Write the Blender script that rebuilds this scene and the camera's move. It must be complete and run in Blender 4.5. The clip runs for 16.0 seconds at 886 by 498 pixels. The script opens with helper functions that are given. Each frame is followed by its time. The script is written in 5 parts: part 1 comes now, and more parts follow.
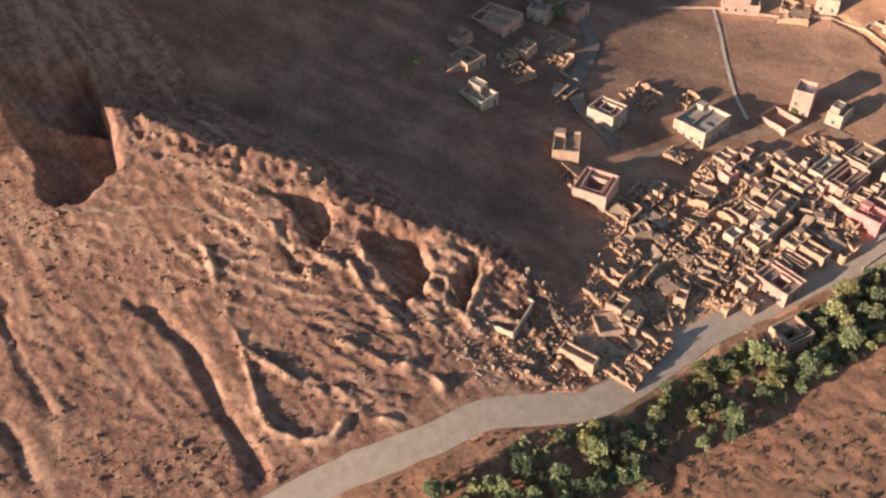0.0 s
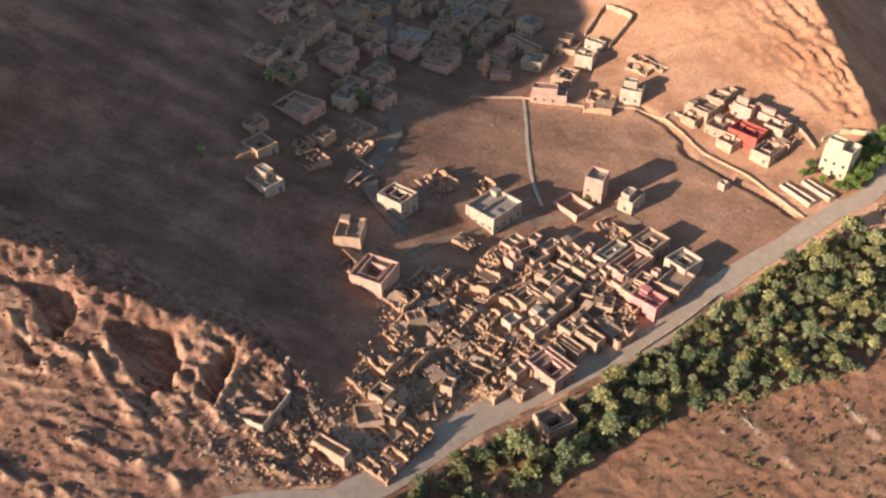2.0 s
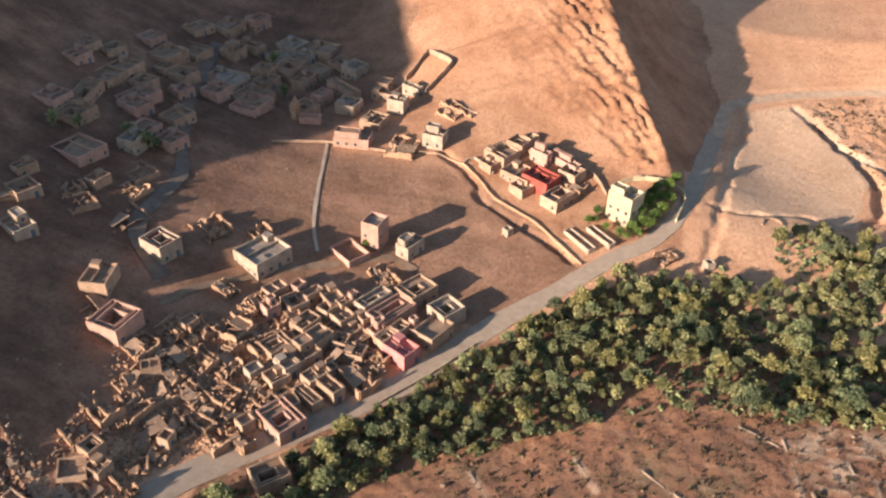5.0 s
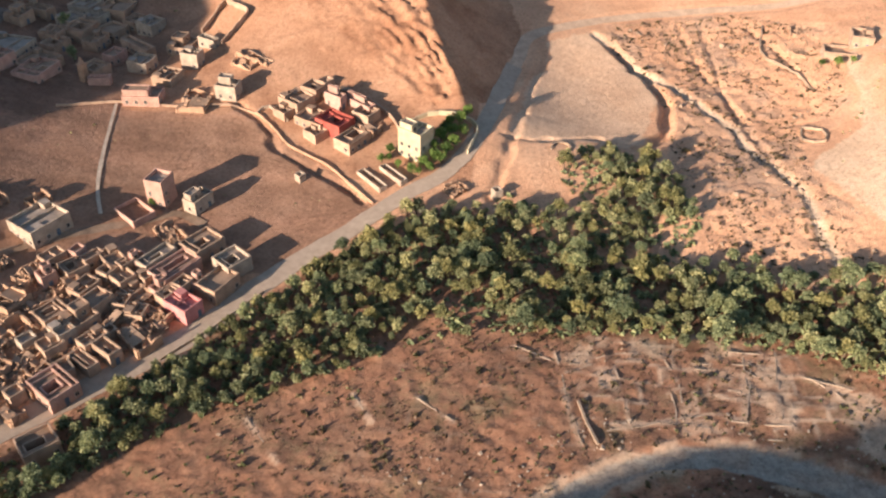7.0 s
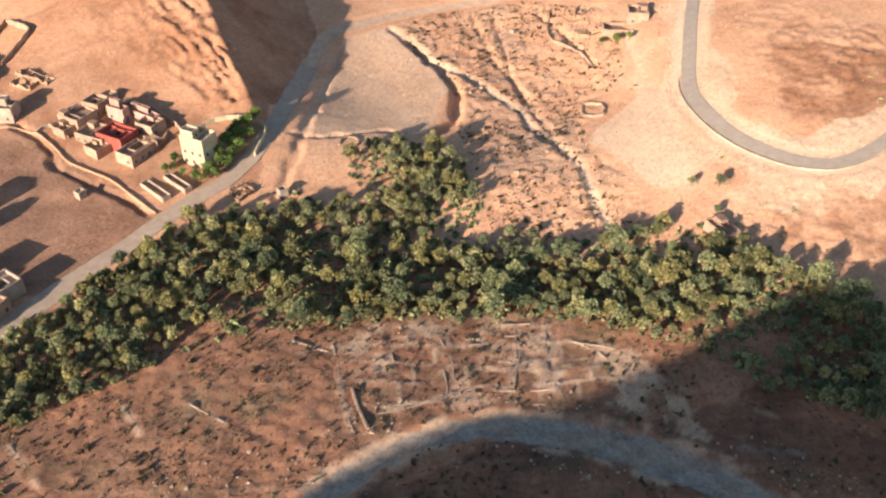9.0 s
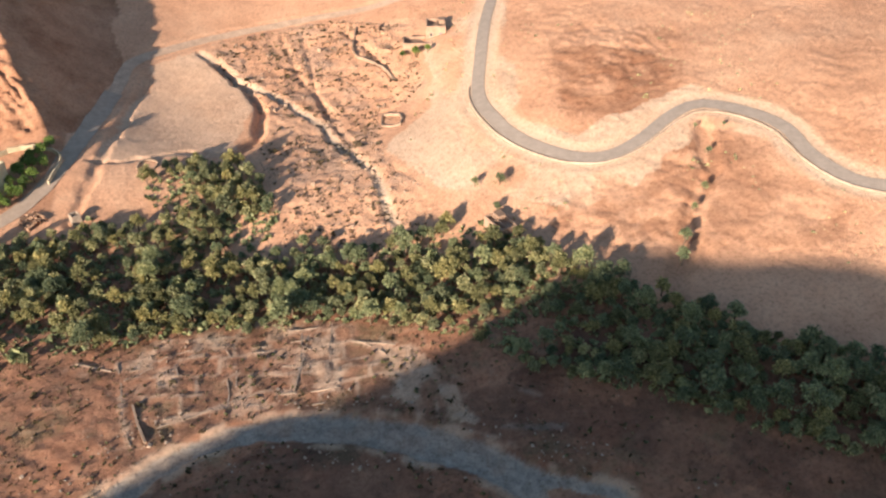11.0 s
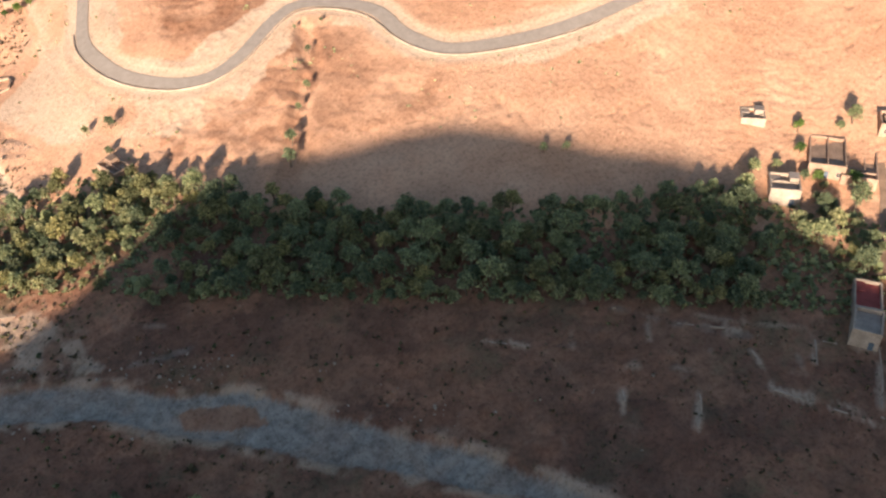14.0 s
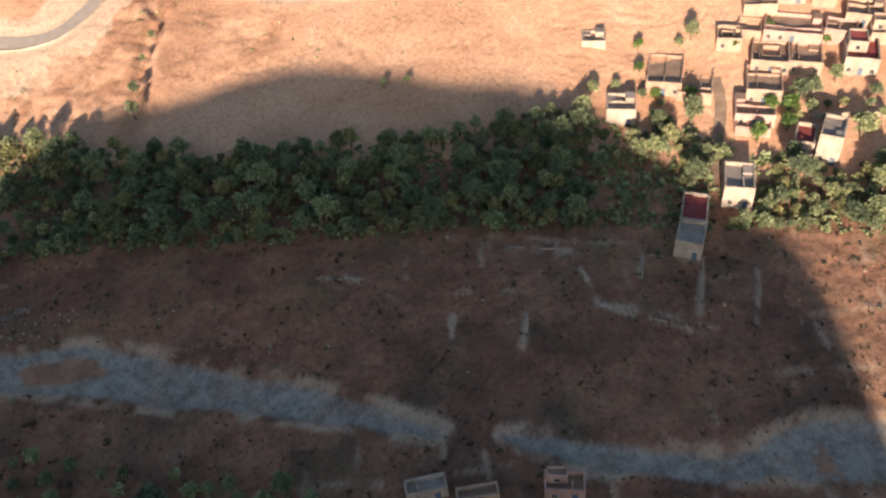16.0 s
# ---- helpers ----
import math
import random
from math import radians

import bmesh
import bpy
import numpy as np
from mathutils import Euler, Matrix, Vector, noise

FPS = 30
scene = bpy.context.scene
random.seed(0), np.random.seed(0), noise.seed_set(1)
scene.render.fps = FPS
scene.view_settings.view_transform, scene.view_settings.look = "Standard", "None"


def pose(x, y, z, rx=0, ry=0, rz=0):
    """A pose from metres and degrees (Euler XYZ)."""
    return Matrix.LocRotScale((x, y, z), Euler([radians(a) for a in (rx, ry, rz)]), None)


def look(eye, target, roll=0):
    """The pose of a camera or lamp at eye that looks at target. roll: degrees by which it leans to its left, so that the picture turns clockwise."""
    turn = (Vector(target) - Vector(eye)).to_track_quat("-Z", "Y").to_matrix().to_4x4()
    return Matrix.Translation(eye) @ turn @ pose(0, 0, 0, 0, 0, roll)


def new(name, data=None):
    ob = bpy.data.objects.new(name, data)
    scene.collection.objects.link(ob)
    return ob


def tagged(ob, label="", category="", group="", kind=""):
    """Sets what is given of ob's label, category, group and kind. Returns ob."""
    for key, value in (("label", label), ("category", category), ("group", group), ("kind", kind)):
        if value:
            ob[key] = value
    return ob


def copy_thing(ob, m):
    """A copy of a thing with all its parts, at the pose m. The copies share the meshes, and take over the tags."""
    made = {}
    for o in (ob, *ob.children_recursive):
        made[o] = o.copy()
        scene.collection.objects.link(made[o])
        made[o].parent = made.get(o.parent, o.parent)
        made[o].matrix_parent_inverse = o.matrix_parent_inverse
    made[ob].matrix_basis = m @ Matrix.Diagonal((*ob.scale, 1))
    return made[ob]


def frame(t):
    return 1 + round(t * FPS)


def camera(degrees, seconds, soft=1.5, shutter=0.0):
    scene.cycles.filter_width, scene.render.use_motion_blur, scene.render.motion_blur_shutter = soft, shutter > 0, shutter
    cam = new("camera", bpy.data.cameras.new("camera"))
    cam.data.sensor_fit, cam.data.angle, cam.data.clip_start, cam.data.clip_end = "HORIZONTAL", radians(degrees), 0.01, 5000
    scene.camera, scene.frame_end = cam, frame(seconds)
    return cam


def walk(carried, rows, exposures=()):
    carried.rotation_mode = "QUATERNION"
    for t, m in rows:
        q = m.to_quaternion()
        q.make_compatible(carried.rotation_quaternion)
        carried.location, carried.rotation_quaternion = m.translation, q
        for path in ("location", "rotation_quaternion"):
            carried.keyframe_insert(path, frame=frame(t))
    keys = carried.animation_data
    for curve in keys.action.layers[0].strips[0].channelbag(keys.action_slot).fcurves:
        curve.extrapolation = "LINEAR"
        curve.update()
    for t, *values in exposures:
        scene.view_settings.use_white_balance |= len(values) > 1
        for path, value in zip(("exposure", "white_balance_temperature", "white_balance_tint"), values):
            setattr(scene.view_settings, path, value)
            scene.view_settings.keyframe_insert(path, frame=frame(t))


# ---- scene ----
cam = camera(52.37, 16.0, soft=2.35)

PATH = [
    (0, (0.00, 0.00, 146.89), (-23.15, 68.08, 77.40), -2.57),
    (0.5, (9.13, 3.62, 145.86), (-12.47, 73.62, 77.79), -1.44),
    (1, (18.23, 7.03, 144.86), (-1.93, 79.04, 78.46), -0.23),
    (1.5, (27.25, 10.17, 143.91), (8.01, 84.15, 79.44), 0.23),
    (2, (36.25, 13.16, 143.03), (18.16, 89.39, 80.89), 0.54),
    (2.5, (45.17, 15.90, 142.27), (27.57, 93.95, 82.29), 0.74),
    (3, (54.02, 18.48, 141.67), (36.63, 98.01, 83.59), 1.29),
    (3.2, (57.51, 19.50, 141.46), (39.72, 99.28, 83.86), 1.30),
    (5.3, (92.36, 30.45, 142.02), (77.56, 109.97, 83.21), 2.45),
    (5.5, (95.54, 30.82, 141.73), (81.88, 110.22, 82.48), 2.73),
    (6, (103.41, 31.60, 140.92), (92.71, 110.12, 79.92), 2.34),
    (6.5, (111.09, 32.09, 140.10), (102.74, 110.18, 78.19), 1.64),
    (7, (118.77, 32.22, 139.41), (113.30, 110.48, 77.40), 1.14),
    (7.5, (126.31, 32.09, 138.80), (123.40, 110.48, 76.77), 0.59),
    (8, (133.78, 31.64, 138.17), (133.78, 110.05, 76.10), 0.51),
    (8.5, (141.10, 30.90, 137.55), (143.57, 109.49, 75.78), 0.58),
    (9, (148.42, 29.84, 136.95), (153.81, 108.79, 75.80), 0.47),
    (9.2, (151.32, 29.35, 136.72), (157.82, 108.42, 75.84), 0.23),
    (11.3, (177.83, 17.05, 137.11), (196.62, 95.86, 78.48), 0.75),
    (11.5, (180.48, 16.01, 137.09), (200.73, 94.42, 78.43), 0.21),
    (12, (187.14, 13.41, 137.03), (211.33, 90.04, 77.51), -1.47),
    (12.5, (193.59, 10.57, 136.80), (221.11, 84.98, 75.93), -2.82),
    (13, (199.75, 7.33, 136.42), (230.77, 79.21, 74.20), -3.40),
    (13.5, (205.64, 3.75, 135.94), (239.01, 73.22, 72.22), -3.76),
    (14, (211.40, -0.03, 135.44), (246.64, 66.91, 70.03), -3.25),
    (14.5, (217.01, -4.05, 135.01), (253.51, 62.03, 69.42), -2.43),
    (15, (222.54, -8.22, 134.64), (259.05, 57.38, 68.57), -3.07),
    (15.5, (227.94, -12.78, 134.46), (263.63, 50.60, 65.83), -4.65),
    (16, (233.25, -17.59, 134.46), (268.78, 44.24, 64.36), -5.82),
]
walk(cam, [(t, look(eye, target, roll)) for t, eye, target, roll in PATH])

# ---- light ----
SUN_AZ, SUN_EL = radians(47.0), radians(13.8)      # the way the light travels over the ground, and its height
SD = Vector((math.cos(SUN_AZ), math.sin(SUN_AZ), 0))
NV = Vector((-SD.y, SD.x, 0))
world = bpy.data.worlds.new("sky")
scene.world = world
world.use_nodes = True
nt = world.node_tree
sky = nt.nodes.new("ShaderNodeTexSky")
sky.sky_type, sky.sun_disc = "NISHITA", False
sky.sun_elevation = SUN_EL
sky.sun_rotation = math.atan2(-SD.x, -SD.y)
sky.altitude = 1500
sky.dust_density = 1.5
nt.links.new(sky.outputs[0], nt.nodes["Background"].inputs[0])
nt.nodes["Background"].inputs[1].default_value = 0.092
sun = bpy.data.lights.new("sun", "SUN")
sun.energy, sun.angle, sun.color = 5.0, radians(0.6), (1.0, 0.832, 0.705)
sun_ob = new("sun", sun)
sun_ob.matrix_world = look((-300, -300, 300), (-300 + SD.x * 100, -300 + SD.y * 100, 300 - 100 * math.tan(SUN_EL)))
scene.view_settings.exposure = 1.26

# ---- the land ----
GX, GY, GS = -240.0, -40.0, 60.0
# heights of the land every 60 m, row by row from the south
RELIEF = [None] * 9
RELIEF[0] = 0.7, -10.5, -19.9, -23.3, -23.2, -20, -17.4, -15.1, -12.6, -13.7, -10.6, -2.2, 11.2
RELIEF[1] = 21.4, 6.2, -5.9, -13.6, -14.1, -13, -11.2, -11.2, -7.5, -2.7, 5.5, 8.6, 18.2
RELIEF[2] = 42.2, 25.4, 9.9, -6, -8.8, -5.5, -4.8, -8.2, -4.7, 4.2, -6.5, 17.3, 30.2
RELIEF[3] = 60.5, 42, 28.6, 19.2, -11.2, -6.7, -1.2, 5.6, 6, 18.5, 17.3, 26, 40.3
RELIEF[4] = 70.9, 51.5, 34.7, 11.5, -1.1, -8.1, -1.5, -8.6, 13.7, 23.5, 44.6, 41.1, 48.2
RELIEF[5] = 72.7, 51.9, 30.8, 10.7, 4.9, -1.9, 5.5, -7.3, 27.8, 32.1, 32.2, 46.9, 55
RELIEF[6] = 70, 50.1, 29.2, 5, -11.7, 29.8, 0.3, -1, 16.5, 37, 43.7, 50.2, 57.7
RELIEF[7] = 68.4, 49.6, 31.1, 17.9, 12.9, 22.6, 8.2, 7.5, 22.9, 37.7, 48, 55.5, 63
RELIEF[8] = 67.5, 50.6, 34.6, 24.4, 30.2, 33.2, 32.9, 22.5, 28.7, 41.7, 53, 60.6, 67.6
RELIEF = np.array(RELIEF)


def spread(f):
    return np.stack([(1 - f) ** 3, 3 * f**3 - 6 * f**2 + 4, -3 * f**3 + 3 * f**2 + 3 * f + 1, f**3], -1) / 6


def rolling(x, y):
    """The broad relief, smooth between the heights above."""
    ny, nx = RELIEF.shape
    u, v = np.clip((x - GX) / GS, 1, nx - 2.001), np.clip((y - GY) / GS, 1, ny - 2.001)
    i, j = np.floor(u).astype(int), np.floor(v).astype(int)
    a, b, z = spread(u - i), spread(v - j), 0
    for k in range(4):
        for l in range(4):
            z = z + RELIEF[j - 1 + l, i - 1 + k] * a[..., k] * b[..., l]
    return z


CREST_P = (95, 108, 122, 132, 142, 152, 164, 177, 183, 190, 205, 240, 300, 400)
CREST_Q = (84, 82, 76, 64, 52, 46, 28, 15, -22, -45, -70, -100, -130, -180)
CREST_Z = (-12, 0, 9, 14, 20.5, 26, 32, 37.5, 53, 66.5, 85.5, 108, 136, 168)


def crest(x, y):
    """The slipped slope: it climbs towards its crest and falls away steeply behind it."""
    p, q = x * NV.x + y * NV.y, x * SD.x + y * SD.y
    d = q - np.interp(p, CREST_P, CREST_Q)
    top = np.interp(p, CREST_P, CREST_Z)
    back = np.where(d < 30, 0.6 * d, 18 + 0.35 * (d - 30))
    return np.where(d < 0, top + 0.22 * d, top - back) - np.where(p < 95, (95 - p) * 0.5, 0)


SPUR = ((107, 273, 7), (101, 286, 13.5), (95.5, 299, 19), (89, 316, 24.5), (81, 340, 31.5), (71, 375, 43), (55, 430, 61))


def spur(x, y):
    """The eroded nose of hill above the road: gentle on its sunny side, steep towards the road."""
    best, z = np.full(np.shape(x), 1e9), np.full(np.shape(x), -99.0)
    for (ax, ay, az), (bx, by, bz) in zip(SPUR, SPUR[1:]):
        lx, ly = bx - ax, by - ay
        t = np.clip(((x - ax) * lx + (y - ay) * ly) / (lx * lx + ly * ly), 0, 1)
        d = np.hypot(x - ax - t * lx, y - ay - t * ly)
        steep = (lx * (y - ay) - ly * (x - ax)) < 0
        fall = az + (bz - az) * t - d * np.where(steep, 0.66, 0.34)
        z = np.where(d < best, fall, z)
        best = np.minimum(best, d)
    return z


# gentle swells and hollows between the road and the wash: place and height
SWELLS = (134, 305, -2.7), (140, 254, 3.1), (176, 232, 4.2), (168, 284, 2.9), (212, 274, -4.3), (138, 282, -1.6)


def height(x, y):
    x, y = np.asarray(x, float), np.asarray(y, float)
    z = rolling(x, y)
    for a, b, rise in SWELLS:
        z = z + rise * np.exp(-((x - a) ** 2 + (y - b) ** 2) / 24.0**2)
    for more, soft in ((crest(x, y), 3.0), (spur(x, y), 1.2)):
        z = np.maximum(z, more) + soft * np.log1p(np.exp(-np.abs(z - more) / soft))
    return z


def zat(x, y):
    return float(height(x, y))


LATTICE = np.random.RandomState(7).rand(256, 256)


def vnoise(x, y):
    i, j = np.floor(x).astype(int), np.floor(y).astype(int)
    f, g = x - i, y - j
    f, g = f * f * (3 - 2 * f), g * g * (3 - 2 * g)
    a, b = LATTICE[i % 256, j % 256], LATTICE[(i + 1) % 256, j % 256]
    c, d = LATTICE[i % 256, (j + 1) % 256], LATTICE[(i + 1) % 256, (j + 1) % 256]
    return (a * (1 - f) + b * f) * (1 - g) + (c * (1 - f) + d * f) * g


def fbm(x, y, octaves=4):
    total, amp = 0.0, 0.5
    for k in range(octaves):
        total = total + amp * vnoise(x * 2**k + 17.3 * k, y * 2**k + 5.1 * k)
        amp *= 0.5
    return total


def smooth(a, b, v):
    t = np.clip((v - a) / (b - a), 0, 1)
    return t * t * (3 - 2 * t)


def along(line, x, y):
    """The distance of points from a polyline, and how far along it they lie."""
    best, where, run = np.full(np.shape(x), 1e9), np.zeros(np.shape(x)), 0.0
    for (ax, ay), (bx, by) in zip(line, line[1:]):
        lx, ly = bx - ax, by - ay
        length = math.hypot(lx, ly)
        t = np.clip(((x - ax) * lx + (y - ay) * ly) / length**2, 0, 1)
        d = np.hypot(x - ax - t * lx, y - ay - t * ly)
        where = np.where(d < best, run + t * length, where)
        best = np.minimum(best, d)
        run += length
    return best, where


def inside(poly, x, y):
    hit = np.zeros(np.shape(x), bool)
    for (ax, ay), (bx, by) in zip(poly, poly[1:] + poly[:1]):
        cross = (ay > y) != (by > y)
        hit ^= cross & (x < (bx - ax) * (y - ay) / (by - ay + 1e-9) + ax)
    return hit


def rounded(line, step=3.0):
    """A smooth curve through a few points."""
    pts = [Vector(p).to_2d() for p in line]
    pts = [2 * pts[0] - pts[1], *pts, 2 * pts[-1] - pts[-2]]
    out = []
    for a, b, c, d in zip(pts, pts[1:], pts[2:], pts[3:]):
        n = max(2, int((c - b).length / step))
        for k in range(n):
            t = k / n
            out.append(tuple(0.5 * (2 * b + (c - a) * t + (2 * a - 5 * b + 4 * c - d) * t * t + (3 * b - a - 3 * c + d) * t**3)))
    return out + [tuple(pts[-2])]


ROAD = rounded([(-75, 55), (-56, 77), (-42, 90), (-35, 96), (-27, 104), (-18, 108), (-8, 113), (1, 123), (14, 141), (30, 157), (44, 171), (52, 180), (60, 192),
                (69, 204), (81, 217), (94, 232), (103, 240), (110, 252), (115, 269), (118, 285), (123, 309), (128, 327), (146, 339), (166, 345), (190, 346), (218, 342), (250, 345)])
HILL_ROAD = rounded([(256, 325), (247, 302), (240, 279), (234, 256), (235, 242), (239, 229), (248, 217), (257, 212), (267, 214), (281, 222), (289, 223), (298, 216),
                     (304, 206), (305, 194), (310, 182), (319, 176), (333, 171), (348, 169), (361, 169), (377, 169), (420, 172), (470, 190)])

# ---- materials ----
def material(name, rough=0.9):
    m = bpy.data.materials.new(name)
    m.use_nodes = True
    m.node_tree.nodes["Principled BSDF"].inputs["Roughness"].default_value = rough
    m.node_tree.nodes["Principled BSDF"].inputs["Specular IOR Level"].default_value = 0.25
    return m


def node(m, kind, **values):
    n = m.node_tree.nodes.new(kind)
    for key, value in values.items():
        n.inputs[key].default_value = value
    return n


def wire(m, a, b):
    m.node_tree.links.new(a, b)


def noise_of(m, scale, detail=5.0, rough=0.6, where=None):
    n = node(m, "ShaderNodeTexNoise", Scale=scale, Detail=detail, Roughness=rough)
    wire(m, where if where else node(m, "ShaderNodeTexCoord").outputs["Object"], n.inputs["Vector"])
    return n.outputs["Fac"]


def ramp(m, fac, stops):
    n = m.node_tree.nodes.new("ShaderNodeValToRGB")
    while len(n.color_ramp.elements) < len(stops):
        n.color_ramp.elements.new(0.5)
    for e, (pos, col) in zip(n.color_ramp.elements, stops):
        e.position, e.color = pos, (*col, 1)
    wire(m, fac, n.inputs[0])
    return n.outputs[0]


def mix(m, fac, a, b, how="MIX"):
    n = m.node_tree.nodes.new("ShaderNodeMix")
    n.data_type, n.blend_type = "RGBA", how
    for socket, value in ((n.inputs[0], fac), (n.inputs[6], a), (n.inputs[7], b)):
        if hasattr(value, "is_output"):
            wire(m, value, socket)
        else:
            socket.default_value = (*value, 1) if isinstance(value, tuple) else value
    return n.outputs[2]


def bump(m, fac, strength, distance):
    n = node(m, "ShaderNodeBump", Strength=strength, Distance=distance)
    wire(m, fac, n.inputs["Height"])
    wire(m, n.outputs[0], m.node_tree.nodes["Principled BSDF"].inputs["Normal"])


def paint(m, colour):
    wire(m, colour, m.node_tree.nodes["Principled BSDF"].inputs["Base Color"])
    return m


def scaled(c, k):
    return tuple(v * k for v in c)


def plaster(name, colour, wear=0.35, grain=1.3):
    """Earth plaster or paint: blotches, streaks and a little tone from house to house."""
    m = material(name, 0.92)
    big = ramp(m, noise_of(m, 0.35, 4), [(0.3, scaled(colour, 1 - wear)), (0.7, scaled(colour, 1.12))])
    fine = ramp(m, noise_of(m, 3.0 * grain, 6, 0.7), [(0.3, (0.62, 0.6, 0.58)), (0.65, (1.0, 1.0, 1.0))])
    info = m.node_tree.nodes.new("ShaderNodeObjectInfo")
    tone = ramp(m, info.outputs["Random"], [(0.0, (0.82, 0.8, 0.78)), (1.0, (1.0, 1.0, 1.0))])
    bump(m, noise_of(m, 4.0, 6, 0.7), 0.5, 0.08)
    return paint(m, mix(m, 1.0, mix(m, 1.0, big, fine, "MULTIPLY"), tone, "MULTIPLY"))


def masked(m, name):
    n = m.node_tree.nodes.new("ShaderNodeAttribute")
    n.attribute_name = name
    return n.outputs["Fac"]


soil = material("red_soil", 0.95)
base = ramp(soil, noise_of(soil, 0.05, 7, 0.66), [(0.32, (0.51, 0.268, 0.15)), (0.5, (0.60, 0.332, 0.193)), (0.68, (0.66, 0.392, 0.238))])
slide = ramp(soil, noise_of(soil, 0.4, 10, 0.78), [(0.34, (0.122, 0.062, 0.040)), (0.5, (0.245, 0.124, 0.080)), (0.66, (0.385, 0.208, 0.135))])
field = ramp(soil, noise_of(soil, 0.14, 9, 0.72), [(0.32, (0.13, 0.072, 0.043)), (0.5, (0.26, 0.132, 0.078)), (0.68, (0.37, 0.205, 0.12))])
stony = ramp(soil, noise_of(soil, 0.35, 9, 0.75), [(0.33, (0.165, 0.14, 0.115)), (0.62, (0.36, 0.31, 0.25))])
rusty = ramp(soil, noise_of(soil, 0.2, 9, 0.74), [(0.3, (0.23, 0.098, 0.05)), (0.7, (0.42, 0.215, 0.118))])
plot = ramp(soil, noise_of(soil, 0.1, 9, 0.72), [(0.34, (0.16, 0.09, 0.055)), (0.52, (0.235, 0.131, 0.08)), (0.68, (0.315, 0.183, 0.115))])
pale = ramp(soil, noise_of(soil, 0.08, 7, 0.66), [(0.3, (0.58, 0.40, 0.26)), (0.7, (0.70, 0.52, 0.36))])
stretch = node(soil, "ShaderNodeMapping")
stretch.inputs["Rotation"].default_value = (0, 0, radians(24))
stretch.inputs["Scale"].default_value = (0.014, 0.085, 0.05)
wire(soil, node(soil, "ShaderNodeTexCoord").outputs["Object"], stretch.inputs["Vector"])
streaks = ramp(soil, noise_of(soil, 1.0, 6, 0.62, stretch.outputs["Vector"]), [(0.36, (0.62, 0.60, 0.60)), (0.5, (0.95, 0.95, 0.95)), (0.66, (1.5, 1.45, 1.42))])
swathe = ramp(soil, noise_of(soil, 0.022, 5, 0.6), [(0.4, (0.86, 0.82, 0.86)), (0.6, (1.14, 1.13, 1.18))])
plot = mix(soil, 0.8, mix(soil, 1.0, plot, swathe, "MULTIPLY"), streaks, "MULTIPLY")
tone = mix(soil, masked(soil, "plot"), base, plot)
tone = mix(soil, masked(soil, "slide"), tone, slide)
# Pale tint on torn edges imitates the sun on their faces
tone = mix(soil, masked(soil, "lit_scarp"), tone, (0.53, 0.33, 0.21))
patch = ramp(soil, noise_of(soil, 0.045, 6, 0.7), [(0.44, (0.0, 0.0, 0.0)), (0.6, (1.0, 1.0, 1.0))])
field = mix(soil, patch, field, ramp(soil, noise_of(soil, 0.3, 8, 0.75), [(0.35, (0.23, 0.10, 0.055)), (0.65, (0.42, 0.21, 0.12))]))
green = ramp(soil, noise_of(soil, 0.06, 7, 0.75), [(0.52, (0.0, 0.0, 0.0)), (0.64, (0.6, 0.6, 0.6))])
field = mix(soil, green, field, (0.16, 0.135, 0.07))
# Shade of the mountain painted into the field colour, uneven from plot to plot
field = mix(soil, masked(soil, "field_shade"), field, mix(soil, 1.0, field, (0.56, 0.56, 0.60), "MULTIPLY"))
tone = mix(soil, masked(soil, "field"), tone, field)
tone = mix(soil, masked(soil, "rusty"), tone, rusty)
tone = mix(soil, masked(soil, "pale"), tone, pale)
tone = mix(soil, masked(soil, "bank"), tone, (0.58, 0.43, 0.30))
tone = mix(soil, masked(soil, "stony"), tone, stony)
speck = ramp(soil, noise_of(soil, 1.1, 6, 0.75), [(0.3, (0.55, 0.53, 0.5)), (0.52, (1.0, 1.0, 1.0))])
paint(soil, mix(soil, 1.0, tone, speck, "MULTIPLY"))
bump(soil, noise_of(soil, 0.8, 9, 0.72), 1.0, 0.36)

asphalt = material("worn_asphalt", 0.85)
paint(asphalt, ramp(asphalt, noise_of(asphalt, 0.5, 8, 0.7), [(0.3, (0.29, 0.218, 0.16)), (0.7, (0.43, 0.33, 0.243))]))
bump(asphalt, noise_of(asphalt, 3.0, 6), 0.3, 0.03)
asphalt_dark = material("grey_asphalt", 0.85)
paint(asphalt_dark, ramp(asphalt_dark, noise_of(asphalt_dark, 0.5, 8, 0.7), [(0.3, (0.25, 0.205, 0.162)), (0.7, (0.35, 0.29, 0.232))]))
edge_mat = plaster("pale_concrete", (0.52, 0.41, 0.31), 0.3)
lane_mat = plaster("dusty_lane", (0.36, 0.245, 0.165), 0.35, 1.0)
street_mat = plaster("grey_dust_street", (0.28, 0.215, 0.17), 0.3, 1.0)
track_mat = plaster("pale_dirt_track", (0.64, 0.45, 0.31), 0.25, 1.0)
path_mat = plaster("trodden_dust", (0.72, 0.57, 0.43), 0.3, 1.0)
bark = material("bark", 0.9)
paint(bark, ramp(bark, noise_of(bark, 3.0), [(0.3, (0.09, 0.06, 0.04)), (0.7, (0.2, 0.14, 0.09))]))


